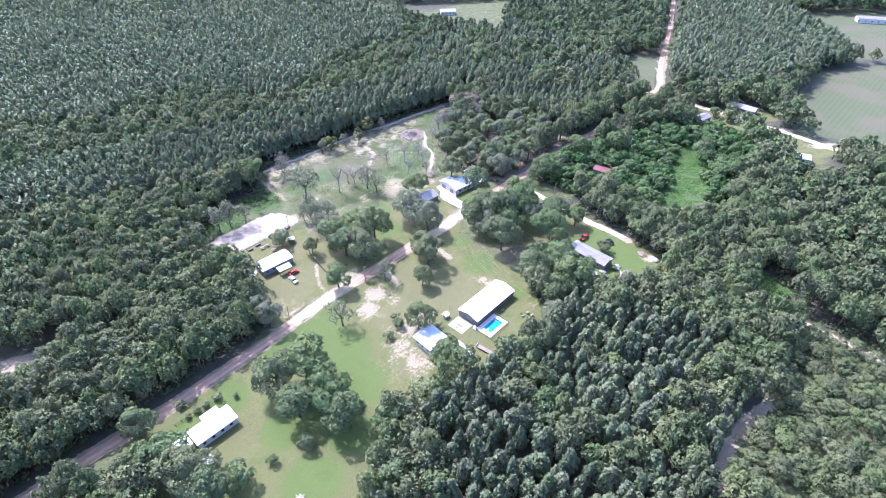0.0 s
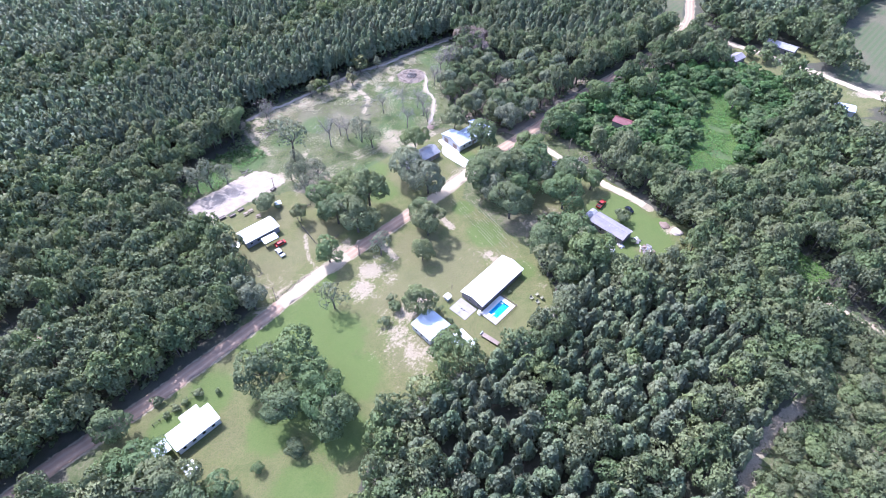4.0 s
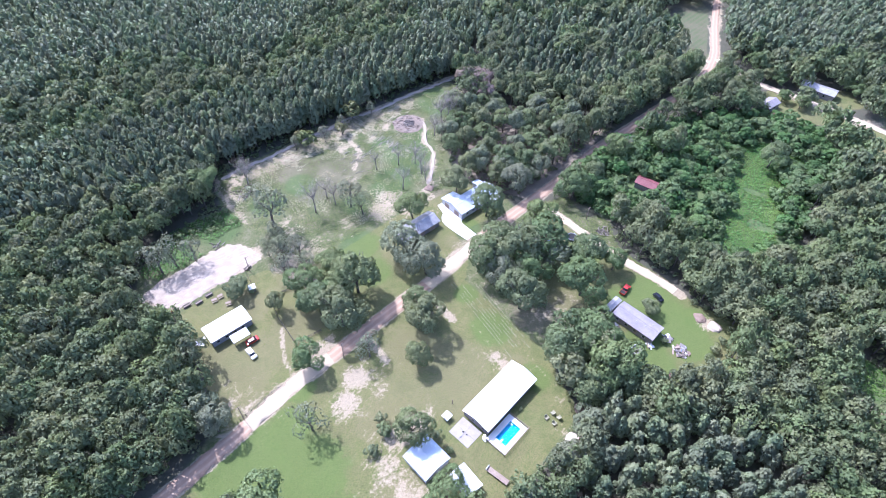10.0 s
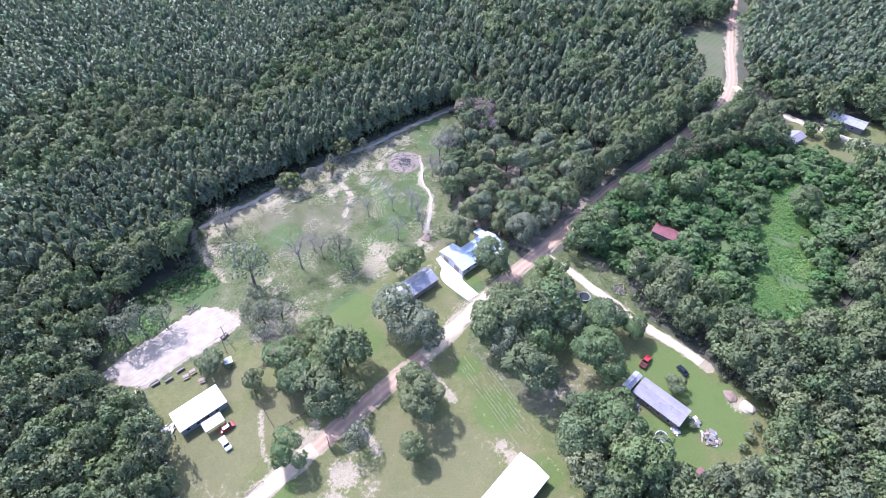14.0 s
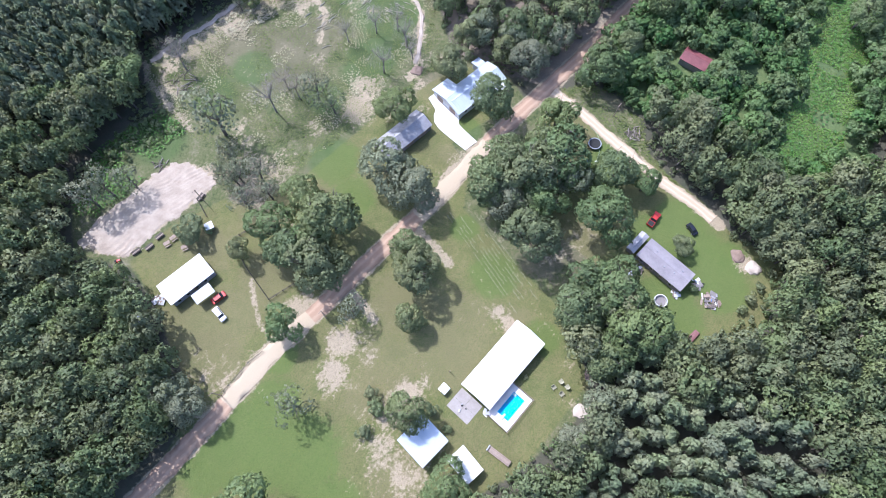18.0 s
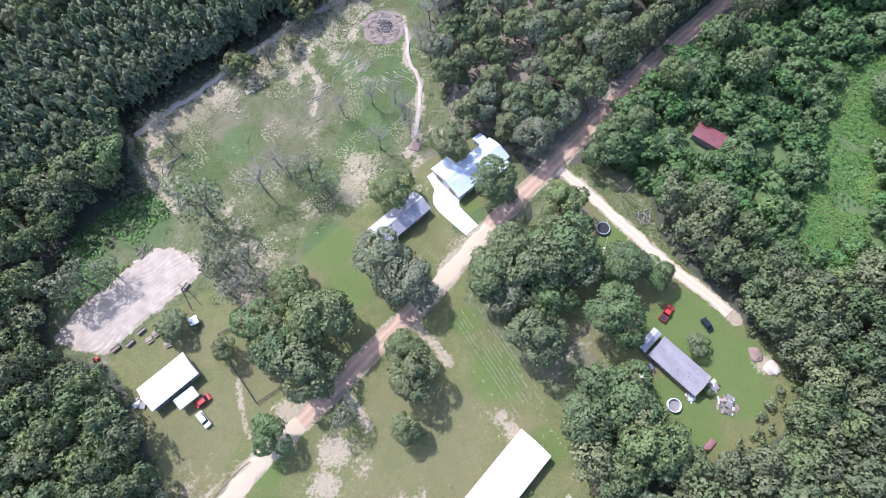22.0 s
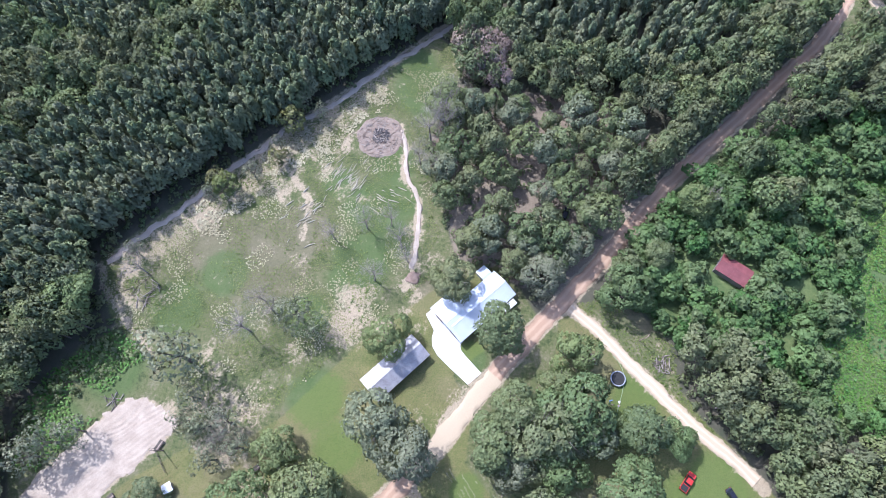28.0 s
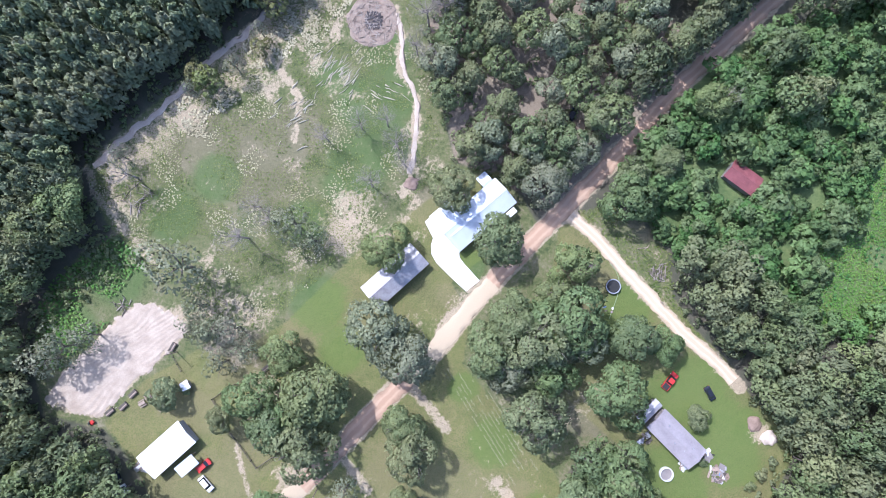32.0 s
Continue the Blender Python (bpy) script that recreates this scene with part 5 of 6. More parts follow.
house("far_house", 182.5, 179.5, -42, 15.5, 7.2, 2.9, 1.2, RUST_ROOF, DARK_SIDING, "distant house with a grey streaked metal roof", openings=wall_set(15.5))
house("far_cottage", 152.7, 166.2, 35, 9.0, 5.6, 2.8, 1.1, GREY_ROOF, DARK_SIDING, "distant cottage with a grey roof", openings=wall_set(9))
house("far_red_shed", 151.5, 156, 35, 4, 3, 2.2, 0.6, RED_ROOF, DARK_SIDING, "small red-roofed shed near the cottage", "shed")
house("far_blue_house", 187.5, 119.4, -25, 8, 6, 2.7, 1.1, PALE_ROOF, SIDING, "distant house with a blue-grey roof", openings=wall_set(8))
house("distant_house", 5, 384, 5, 13, 7, 3, 1.2, PALE_ROOF, SIDING, "far blue-roofed house in a clearing", openings=wall_set(13))
house("distant_white_house", -23, 352, 20, 8, 6, 3, 1.2, WHITE_ROOF, SIDING, "far white-roofed house by the woods", openings=wall_set(8))
house("distant_cabin", -46, 365, 0, 6, 5, 3, 1.2, GREY_ROOF, SIDING, "far grey-roofed cabin by the woods", openings=wall_set(6))
house("distant_farm_building", 367, 352, -15, 24, 8, 3.5, 1.3, GREY_ROOF, SIDING, "far long farm building beside a field", "farm building", openings=wall_set(26, 5))

part("driveway", prism(bmesh.new(), [(-4.0, 96.0), (-0.9, 98.6), (6.2, 88.9), (5.2, 87.6), (5.3, 86.3), (6.6, 84.6), (10.6, 80.2), (7.0, 77.3), (2.6, 81.4), (-0.9, 84.9), (-2.2, 87.2), (-2.4, 89.5), (-1.8, 91.6)], -0.1, 0.09), CONCRETE)
tagged(bpy.data.objects["driveway"], "bright white concrete driveway curving to the garage", "driveway", kind="structure")


# ---- pool, patio and things round the long house ----
HOUSE = pose(15.2, 13.2, 0, 0, 0, 47.2)


def in_house(u, v, z=0.0, turn=0.0):
    return HOUSE @ pose(u, v, z, 0, 0, turn)


deck = thing("pool_deck", in_house(0, 0), "pale concrete pool deck framing a small swimming pool", "pool deck", kind="structure")
for a in ((-12.0, -9.85, -11.4, -4.75), (-3.15, -1.7, -11.4, -4.75), (-9.85, -3.15, -6.45, -4.75), (-9.85, -3.15, -11.4, -10.05)):
    part("slab", boxed(*a, -1.2, 0.12, bevel=0.03), CONCRETE, deck)
pool = thing("swimming_pool", in_house(0, 0), "small rectangular swimming pool with bright turquoise water", "pool")
bm = bmesh.new()
box(bm, -9.84, -3.16, -10.04, -6.46, -0.95, -0.85)
for a in ((-9.84, -9.74, -10.04, -6.46), (-3.26, -3.16, -10.04, -6.46), (-9.74, -3.26, -10.04, -9.94), (-9.74, -3.26, -6.56, -6.46)):
    box(bm, *a, -0.85, 0.11)
part("basin", bm, POOL_LINER, pool, "turquoise pool liner")
part("step", boxed(-3.9, -3.26, -7.6, -6.56, -0.85, -0.35, bevel=0.04), CONCRETE, pool)
w = part("water", boxed(-9.74, -3.26, -9.94, -6.56, -0.84, -0.02), WATER, pool, "clear rippled water")
w.visible_shadow = False
part("diving_board", boxed(-10.9, -9.0, -8.55, -8.05, 0.45, 0.52, bevel=0.02), CONCRETE, pool, "white diving board")
part("board_stand", boxed(-10.8, -10.3, -8.45, -8.15, 0.1, 0.45), STEEL, pool)


def fence(name, pts, height, label, rail_mat=WOOD, gap=2.2, rails=2):
    t = thing(name, pose(0, 0, 0), label, "fence")
    for (x0, y0), (x1, y1) in zip(pts, pts[1:]):
        n = max(1, round(math.hypot(x1 - x0, y1 - y0) / gap))
        for i in range(n + (pts[-1] == (x1, y1))):
            px, py = x0 + (x1 - x0) * i / n, y0 + (y1 - y0) * i / n
            part("post", boxed(px - 0.07, px + 0.07, py - 0.07, py + 0.07, -0.25, height + 0.1, bevel=0.015), rail_mat, t)
        for k in range(rails):
            bm, z = bmesh.new(), height * (k + 0.7) / rails
            tube(bm, (x0, y0, z), (x1, y1, z), 0.05, 0.05, 6)
            part("rail", bm, rail_mat, t)
    return t


fence("pool_fence", [tuple((HOUSE @ Vector((u, v, 0)))[:2]) for u, v in ((-1.6, -5.0), (-1.5, -11.6), (-12.2, -11.6), (-12.2, -5.2))], 1.1, "low weathered picket rail round the pool deck", gap=1.4)
patio = thing("patio", pose(4.95, 3.05, 0, 0, 0, 47.2), "grey concrete patio of four large slabs beside the house", "patio", kind="structure")
for su in (-1, 1):
    for sv in (-1, 1):
        part("slab", boxed(*sorted((su * 0.02, su * 3.0)), *sorted((sv * 0.02, sv * 3.5)), -0.15, 0.10, bevel=0.02), PATIO, patio)


def table_set(name, m, label, material=WOOD):
    """A picnic table: plank top, two benches, crossed legs."""
    t = thing(name, m, label, "picnic table", "picnic tables")
    for i in range(4):
        part("plank", boxed(-0.9, 0.9, -0.38 + i * 0.2, -0.2 + i * 0.2, 0.70, 0.75), material, t)
    for s in (-1, 1):
        part("bench", boxed(-0.9, 0.9, *sorted((s * 0.62, s * 0.88)), 0.41, 0.46), material, t)
        bm = bmesh.new()
        for u in (-1, 1):
            tube(bm, (s * 0.65, u * 0.7, -0.05), (s * 0.65, -u * 0.25, 0.70), 0.045, 0.045, 5)
        box(bm, s * 0.65 - 0.04, s * 0.65 + 0.04, -0.85, 0.85, 0.34, 0.41)
        part("leg", bm, material, t)
    return t


def garden_chair(m):
    t = thing("garden_chair", m, "pale slatted wooden garden chair on the lawn", "chair", "chairs on the lawn")
    for i in range(4):
        part("seat_slat", boxed(-0.36 + i * 0.19, -0.20 + i * 0.19, -0.35, 0.35, 0.36, 0.40), PALE_WOOD, t)
    bm = boxed(-0.36, 0.36, 0, 0.05, 0, 0.75)
    bk = part("backrest", bm, PALE_WOOD, t)
    bk.matrix_basis = pose(0, 0.33, 0.36, -22)
    for s in (-1, 1):
        part("armrest", boxed(*sorted((s * 0.38, s * 0.52)), -0.4, 0.45, 0.58, 0.62), PALE_WOOD, t)
        for y in (-0.36, 0.36):
            part("leg", boxed(*sorted((s * 0.40, s * 0.48)), y - 0.05, y + 0.05, -0.08, 0.58), PALE_WOOD, t)
    return t


PALE_WOOD = rough_mat("pale_wood", (0.26, 0.24, 0.16), (0.42, 0.40, 0.28), 1.0, 9, 0.85)
for x, y, a in ((30.0, 8.9, 215), (31.5, 7.5, 215), (28.1, 7.3, 35), (30.0, 5.6, 35)):
    ch = garden_chair(pose(x, y, 0, 0, 0, a))
    ch.scale = (1.15, 1.15, 1.1)


def mound(name, x, y, r, h, material, label, seed=0, category="pile"):
    bm = bmesh.new()
    bmesh.ops.create_icosphere(bm, subdivisions=4, radius=1)
    for v in bm.verts:
        k = 1 + 0.35 * noise.noise(v.co * 1.4 + Vector((seed, 0, 0))) + 0.12 * noise.noise(v.co * 5 + Vector((seed, 3, 0)))
        v.co = Vector((v.co.x * r * k, v.co.y * r * k, max(v.co.z, -0.1) * h * k))
    ob = part(name, bm, material, smooth=True)
    ob.matrix_basis = pose(x, y, 0)
    return tagged(ob, label, category)


EARTH = rough_mat("brown_earth", (0.17, 0.115, 0.085), (0.30, 0.22, 0.17), 0.8, 6, 0.95, relief=0.6)
mound("dirt_mound", 37.8, 10.3, 1.5, 0.7, EARTH, "round heap of brown earth at the lawn edge", 1)
mound("sand_mound", 86.0, 38.9, 2.0, 0.8, SAND, "heap of pale builder's sand beside the lawn", 2)
mound("clay_pile", 82.4, 42.5, 2.0, 0.5, EARTH, "heap of red clay beside the pale sand", 3)
mound("sand_spill", 34.4, 1.4, 1.8, 0.25, SAND, "low spill of sand at the wood edge", 4)
mound("earth_heap", -7.6, 106.4, 1.8, 0.3, EARTH, "low reddish earth heap at the end of the trail", 5)

PIT_BED = rough_mat("trampled_ash_bed", (0.16, 0.120, 0.090), (0.33, 0.262, 0.205), 0.9, 4, 0.95, relief=0.6)


def trampled_bed(x, y, r):
    """A low ragged disc of ash and bark, hummocky to its edge."""
    n, rings = 64, 16
    verts = []
    for k in range(rings + 1):
        for i in range(n):
            c, d = math.cos(i * math.tau / n), math.sin(i * math.tau / n)
            q = r * k / rings * (1 + 0.10 * noise.noise((c * 2, d * 2, 1)) + 0.05 * noise.noise((c * 7, d * 7, 4)))
            z = 0.1 + 0.12 * noise.noise((q * c * 1.3, q * d * 1.3, 2)) + 0.1 * noise.noise((q * c * 0.5, q * d * 0.5, 6))
            verts.append((x + q * c, y + q * d, max(z, 0.05) if k < rings else -0.1))
    i = (np.arange(rings)[:, None] * n + np.arange(n)[None]).ravel()
    nxt = (np.arange(rings)[:, None] * n + (np.arange(n)[None] + 1) % n).ravel()
    ob = link_mesh("pit_bed", np.array(verts), np.stack([i, i + n, nxt + n, nxt], 1), PIT_BED, smooth=True)
    tagged(ob, "trampled brown bed of ash and bark round the burn pit", "ash bed", kind="structure")


trampled_bed(-18.3, 151.4, 7.2)

house("pump_house", -0.2, 7.3, 47, 1.6, 1.6, 1.4, 0.3, WHITE_ROOF, SIDING, "tiny white pump house on the lawn", "shed")


def pole(x, y, h, label, arm=True):
    t = thing("utility_pole", pose(x, y, 0, 1.5, 1, 45), label, "pole", "wooden poles")
    bm = bmesh.new()
    tube(bm, (0, 0, -0.3), (0, 0, h), 0.14, 0.09, 8)
    part("shaft", bm, WOOD, t)
    if arm:
        part("crossarm", boxed(-0.9, 0.9, -0.06, 0.06, h - 0.6, h - 0.48), WOOD, t)
        for u in (-0.8, 0.8):
            bm = bmesh.new()
            tube(bm, (u, 0, h - 0.48), (u, 0, h - 0.3), 0.05, 0.03, 6)
            part("insulator", bm, GLASS, t)


pole(1.3, 11.7, 2.2, "short wooden pole on the lawn", False)
for x, y, h in ((-69.5, 61.5, 7.5), (-57.6, 6.4, 7.5), (-8.0, 4.5, 7.0), (53.0, 88.6, 6.5), (-31.8, 26.4, 8.5)):
    pole(x, y, h, "weathered wooden utility pole")


def car(name, m, paint, label, length=4.6, width=1.78, truck=False):
    t = thing(name, m, label, "pickup" if truck else "car")
    L, W = length / 2, width / 2
    prof = [(-L, 0.35), (-L, 0.78), (-L + 0.25, 0.88), (L - 1.3, 0.95), (L - 0.2, 0.80), (L, 0.62), (L, 0.32)]
    bm = bmesh.new()
    sides = [[bm.verts.new((x, s * (W if 0.4 < z < 0.9 else W - 0.06), z)) for x, z in prof] for s in (-1, 1)]
    for i in range(len(prof)):
        j = (i + 1) % len(prof)
        bm.faces.new((sides[0][i], sides[0][j], sides[1][j], sides[1][i]))
    bm.faces.new(sides[0][::-1]), bm.faces.new(sides[1])
    part("body", bm, paint, t)
    x0, x1 = (-0.55, 0.95) if truck else (-L + 0.75, 0.75)
    bm = bmesh.new()
    lo = [bm.verts.new(p) for p in ((x0 - 0.25, -W + 0.06, 0.88), (x1 + 0.55, -W + 0.06, 0.90), (x1 + 0.55, W - 0.06, 0.90), (x0 - 0.25, W - 0.06, 0.88))]
    top_z = 1.65 if truck else 1.42
    hi = [bm.verts.new(p) for p in ((x0 + 0.15, -W + 0.24, top_z), (x1 - 0.1, -W + 0.24, top_z), (x1 - 0.1, W - 0.24, top_z), (x0 + 0.15, W - 0.24, top_z))]
    for i in range(4):
        j = (i + 1) % 4
        bm.faces.new((lo[i], lo[j], hi[j], hi[i]))
    bm.faces.new(hi)
    cab = part("cabin_glass", bm, GLASS, t, "dark car windows")
    part("roof_panel", boxed(x0 + 0.12, x1 - 0.06, -W + 0.22, W - 0.22, top_z, top_z + 0.04, bevel=0.015), paint, t)
    if truck:
        part("cargo_bed", boxed(-L + 0.1, -0.95, -W + 0.12, W - 0.12, 0.86, 0.93), RUBBER, t, "dark empty cargo bed")
        for s in (-1, 1):
            part("bed_side", boxed(-L, -0.85, *sorted((s * (W - 0.1), s * W)), 0.85, 1.12), paint, t)
        part("tailgate", boxed(-L, -L + 0.08, -W + 0.1, W - 0.1, 0.85, 1.10), paint, t)
    for s in (-1, 1):
        for x in (-L + 0.85, L - 0.85):
            bm = bmesh.new()
            tube(bm, (x, s * (W - 0.2), 0.33), (x, s * (W + 0.02), 0.33), 0.33, 0.33, 14)
            wh = part("wheel", bm, RUBBER, t)
            bm = bmesh.new()
            tube(bm, (x, s * (W + 0.005), 0.33), (x, s * (W + 0.035), 0.33), 0.19, 0.17, 10)
            part("rim", bm, STEEL, wh)
        part("headlight", boxed(L - 0.06, L + 0.01, *sorted((s * (W - 0.45), s * (W - 0.1))), 0.60, 0.74), GLASS, t)
        part("tail_light", boxed(-L - 0.01, -L + 0.05, *sorted((s * (W - 0.35), s * (W - 0.08))), 0.62, 0.76), CAR_RED, t)
    return t


car("sedan", pose(-60.6, 27.7, 0, 0, 0, -47), CAR_WHITE, "white sedan parked on the grass", 4.6)
car("hatchback", pose(-61.4, 32.3, 0, 0, 0, 40), CAR_RED, "red hatchback parked beside the porch", 4.1)
car("pickup_truck", pose(60.3, 53.8, 0, 0, 0, 50), CAR_RED, "red pickup truck parked on the grass", 5.2, 1.9, True)
car("dark_car", pose(70.7, 50.6, 0, 0, 0, -62), CAR_DARK, "small dark blue car parked by the lane", 3.8, 1.62)
car("old_car", pose(-81.5, 25.5, 0, 0, 0, -60), CAR_WHITE, "white car half hidden at the wood edge", 4.4)
car("grove_car", pose(35.9, 125.0, 0, 0, 0, 62), CAR_DARK, "dark car parked under the grove oaks", 4.5)
car("junk_car", pose(-84.0, 29.8, 0, 0, 0, -70), CAR_DARK, "dark car half hidden at the wood edge", 4.4)

# ---- yard of the mobile home ----
for x, y, a in ((-78.0, 48.2, 30), (-76.5, 49.9, 40), (-72.9, 47.0, 25)):
    table_set("picnic_table", pose(x, y, 0, 0, 0, a), "weathered grey wooden picnic table on the grass")


def wood_stack(x, y, a, label="low stack of dark sawn boards"):
    t = thing("wood_stack", pose(x, y, 0, 0, 0, a), label, "wood stack", "stacks of boards")
    for k in range(3):
        for i in range(4):
            part("board", boxed(-1.2 + 0.05 * ((k * 3 + i) % 3), 1.2, -0.6 + i * 0.31, -0.32 + i * 0.31, 0.02 + k * 0.2, 0.18 + k * 0.2), DARK_WOOD if (k + i) % 3 else WOOD, t)


for x, y, a in ((-80.6, 50.6, 44), (-83.0, 47.4, 44), (-86.5, 46.0, 40), (-70.5, 62.8, 60), (-45.8, 57.2, 40)):
    wood_stack(x, y, a)
house("privy_shed", -66.3, 53.0, 30, 1.6, 1.6, 1.8, 0.2, WHITE_ROOF, DARK_SIDING, "tiny shed with a white roof beside a bush", "shed")
fence("yard_fence", [(-59.7, 49.3), (-53.8, 53.2)], 1.2, "dark board fence overgrown with vines", DARK_WOOD, rails=4)
fence("side_fence", [(-59.7, 49.3), (-55.0, 41.0), (-47.7, 31.6), (-40.5, 36.5)], 1.1, "dark wooden rail fence round the empty plot", DARK_WOOD, rails=3)
fence("lane_fence", [(-58.5, 6.0), (-54.8, 10.4), (-51.5, 14.6), (-48.0, 17.6)], 0.9, "old dark rail fence along the road", DARK_WOOD, rails=2)
fence("garden_fence", [(-83.0, -38.0), (-77.5, -32.2), (-72.5, -26.8)], 1.0, "dark wire and post fence round the house garden", DARK_WOOD)
fence("yard_rail", [(-71.5, 62.0), (-68.0, 56.5)], 0.9, "short wooden rail beside the sand plot", DARK_WOOD)


def mower(x, y, a):
    t = thing("riding_mower", pose(x, y, 0, 0, 0, a), "small red riding mower on the grass", "mower")
    part("hood", boxed(0.1, 0.95, -0.3, 0.3, 0.4, 0.8, bevel=0.08), CAR_RED, t)
    part("seat", boxed(-0.6, -0.15, -0.25, 0.25, 0.6, 0.95, bevel=0.06), RUBBER, t)
    part("cutting_deck", boxed(-0.4, 0.5, -0.6, 0.6, 0.15, 0.3, bevel=0.05), CAR_RED, t)
    for px, r in ((-0.5, 0.28), (0.65, 0.2)):
        for s in (-1, 1):
            bm = bmesh.new()
            tube(bm, (px, s * 0.3, r), (px, s * 0.48, r), r, r, 12)
            part("wheel", bm, RUBBER, t)


mower(-91.2, 43.2, 20)

# ---- yard of the grey house ----
def ring_pool(x, y, r, h, label, rim, fill, name="round_pool"):
    t = thing(name, pose(x, y, 0), label, "pool")
    n = 28
    bm = bmesh.new()
    rings = [[bm.verts.new((q * math.cos(i * math.tau / n), q * math.sin(i * math.tau / n), z)) for i in range(n)] for q, z in ((r, -0.1), (r, h), (r - 0.22, h + 0.03), (r - 0.24, 0.08))]
    for a, b in zip(rings, rings[1:]):
        for i in range(n):
            j = (i + 1) % n
            bm.faces.new((a[i], a[j], b[j], b[i]))
    part("wall", bm, rim, t, smooth=False)
    bm = bmesh.new()
    bmesh.ops.create_circle(bm, cap_ends=True, segments=n, radius=r - 0.25, matrix=Matrix.Translation((0, 0, 0.1)))
    part("liner", bm, fill, t, "dirty faded liner")
    return t


ring_pool(58.8, 29.9, 1.8, 0.9, "round above-ground pool with a white rim and dark stale bottom", SIDING, DARK_SIDING)


def trampoline(x, y, r):
    t = thing("trampoline", pose(x, y, 0), "round black trampoline with a pale safety pad", "trampoline")
    n = 28
    bm = bmesh.new()
    bmesh.ops.create_circle(bm, cap_ends=True, segments=n, radius=r - 0.28, matrix=Matrix.Translation((0, 0, 0.86)))
    part("mat", bm, RUBBER, t, "black jumping mat")
    bm = bmesh.new()
    a = [[bm.verts.new((q * math.cos(i * math.tau / n), q * math.sin(i * math.tau / n), z)) for i in range(n)] for q, z in ((r - 0.3, 0.88), (r - 0.15, 0.95), (r, 0.88), (r - 0.15, 0.82))]
    for k in range(4):
        for i in range(n):
            j = (i + 1) % n
            bm.faces.new((a[k][i], a[k][j], a[(k + 1) % 4][j], a[(k + 1) % 4][i]))
    part("pad", bm, PALE_PAD, t, "faded grey-blue edge pad")
    for i in range(6):
        c, s = math.cos(i * math.tau / 6), math.sin(i * math.tau / 6)
        bm = bmesh.new()
        tube(bm, ((r - 0.1) * c, (r - 0.1) * s, -0.05), ((r - 0.1) * c, (r - 0.1) * s, 0.88), 0.04, 0.04, 6)
        part("leg", bm, STEEL, t)


PALE_PAD = rough_mat("faded_pad", (0.20, 0.22, 0.26), (0.36, 0.38, 0.42), 1, 8, 0.7)
HOSE_GREEN = rough_mat("hose_rubber", (0.20, 0.30, 0.14), (0.32, 0.42, 0.22), 1, 8, 0.5)
BLUE_TARP = rough_mat("blue_tarp", (0.06, 0.13, 0.33), (0.22, 0.32, 0.55), 1.4, 6, 0.5)
RED_TARP = rough_mat("red_tarp", (0.16, 0.065, 0.06), (0.28, 0.14, 0.13), 1.2, 6, 0.6)
trampoline(46.0, 78.6, 2.0)
table_set("picnic_bench", pose(40.3, 83.7, 0, 0, 0, -25), "weathered wooden bench table under a tree").scale = (1.4, 1.3, 1)
mound("blue_tub", 37.2, 76.8, 0.6, 0.5, BLUE_TARP, "blue plastic tub under the trees", 8, "tub")


def rubble(name, x, y, r, count, mats, label, seed, flat=0.5, long=1.0, thin=1.0):
    """A heap of loose boards, sheets and limbs, every piece a part."""
    t = thing(name, pose(x, y, 0), label, "pile")
    q = random.Random(seed)
    for i in range(count):
        d, a = r * math.sqrt(q.random()), q.random() * math.tau
        L, W, H = q.uniform(0.3, 1.1) * long, q.uniform(0.08, 0.6) * flat, q.uniform(0.05, 0.3) * thin
        o = part("scrap", boxed(-L, L, -W, W, 0, H, bevel=0.02 * thin), mats[i % len(mats)], t)
        o.matrix_basis = pose(d * math.cos(a), d * math.sin(a), 0.05 + 0.5 * (1 - d / r) * q.random(), q.uniform(-14, 14), q.uniform(-14, 14), q.uniform(0, 180))
    return t


bm = bmesh.new()
HOSE = [(44.6, 85.3), (46.3, 83.7), (48.3, 82.4), (48.6, 79.6), (47.4, 76.5), (46.2, 74.6), (46.2, 72.2), (45.2, 70.2), (44.1, 68.6)]
for (x0, y0), (x1, y1) in zip(smooth_line(HOSE, 0.6)[:-1], smooth_line(HOSE, 0.6)[1:]):
    tube(bm, (x0, y0, 0.11), (x1, y1, 0.11), 0.07, 0.07, 5)
part("garden_hose", bm, HOSE_GREEN)
tagged(bpy.data.objects["garden_hose"], "pale green garden hose lying in curves on the grass", "hose")
rubble("scrap_pile", 72.5, 29.9, 2.4, 40, (WOOD, DARK_WOOD, WOOD, BARK, RUST_ROOF, WOOD, DARK_SIDING, EARTH, DARK_WOOD, WOOD, SIDING, DARK_SIDING, WOOD, BLUE_TARP), "heap of old boards, sheets and household scrap", 3, 1.2)
rubble("yard_clutter", 53.6, 38.6, 1.8, 12, (DARK_SIDING, WOOD, RUST_ROOF, DARK_WOOD, SIDING, BARK), "scattered pale scrap beside the house wall", 4, 1.2)
rubble("house_clutter", 69.6, 34.6, 1.2, 12, (DARK_SIDING, RUBBER, WOOD, SIDING), "boxes and appliances stacked by the house end", 5, 1.4)
rubble("side_clutter", 63.2, 31.6, 0.8, 6, (SIDING, WOOD), "few pale boxes by the house wall", 6, 1.2)
rubble("trailer_clutter", -77.8, 31.9, 1.4, 12, (SIDING, STEEL, WOOD), "pale boxes and steps at the mobile home end", 7, 1.4)
rubble("grove_clutter", 32.4, 125.6, 0.7, 4, (SIDING, PALE_PAD), "pale boxes on the ground beside the dark car", 19, 1.2, 0.7)
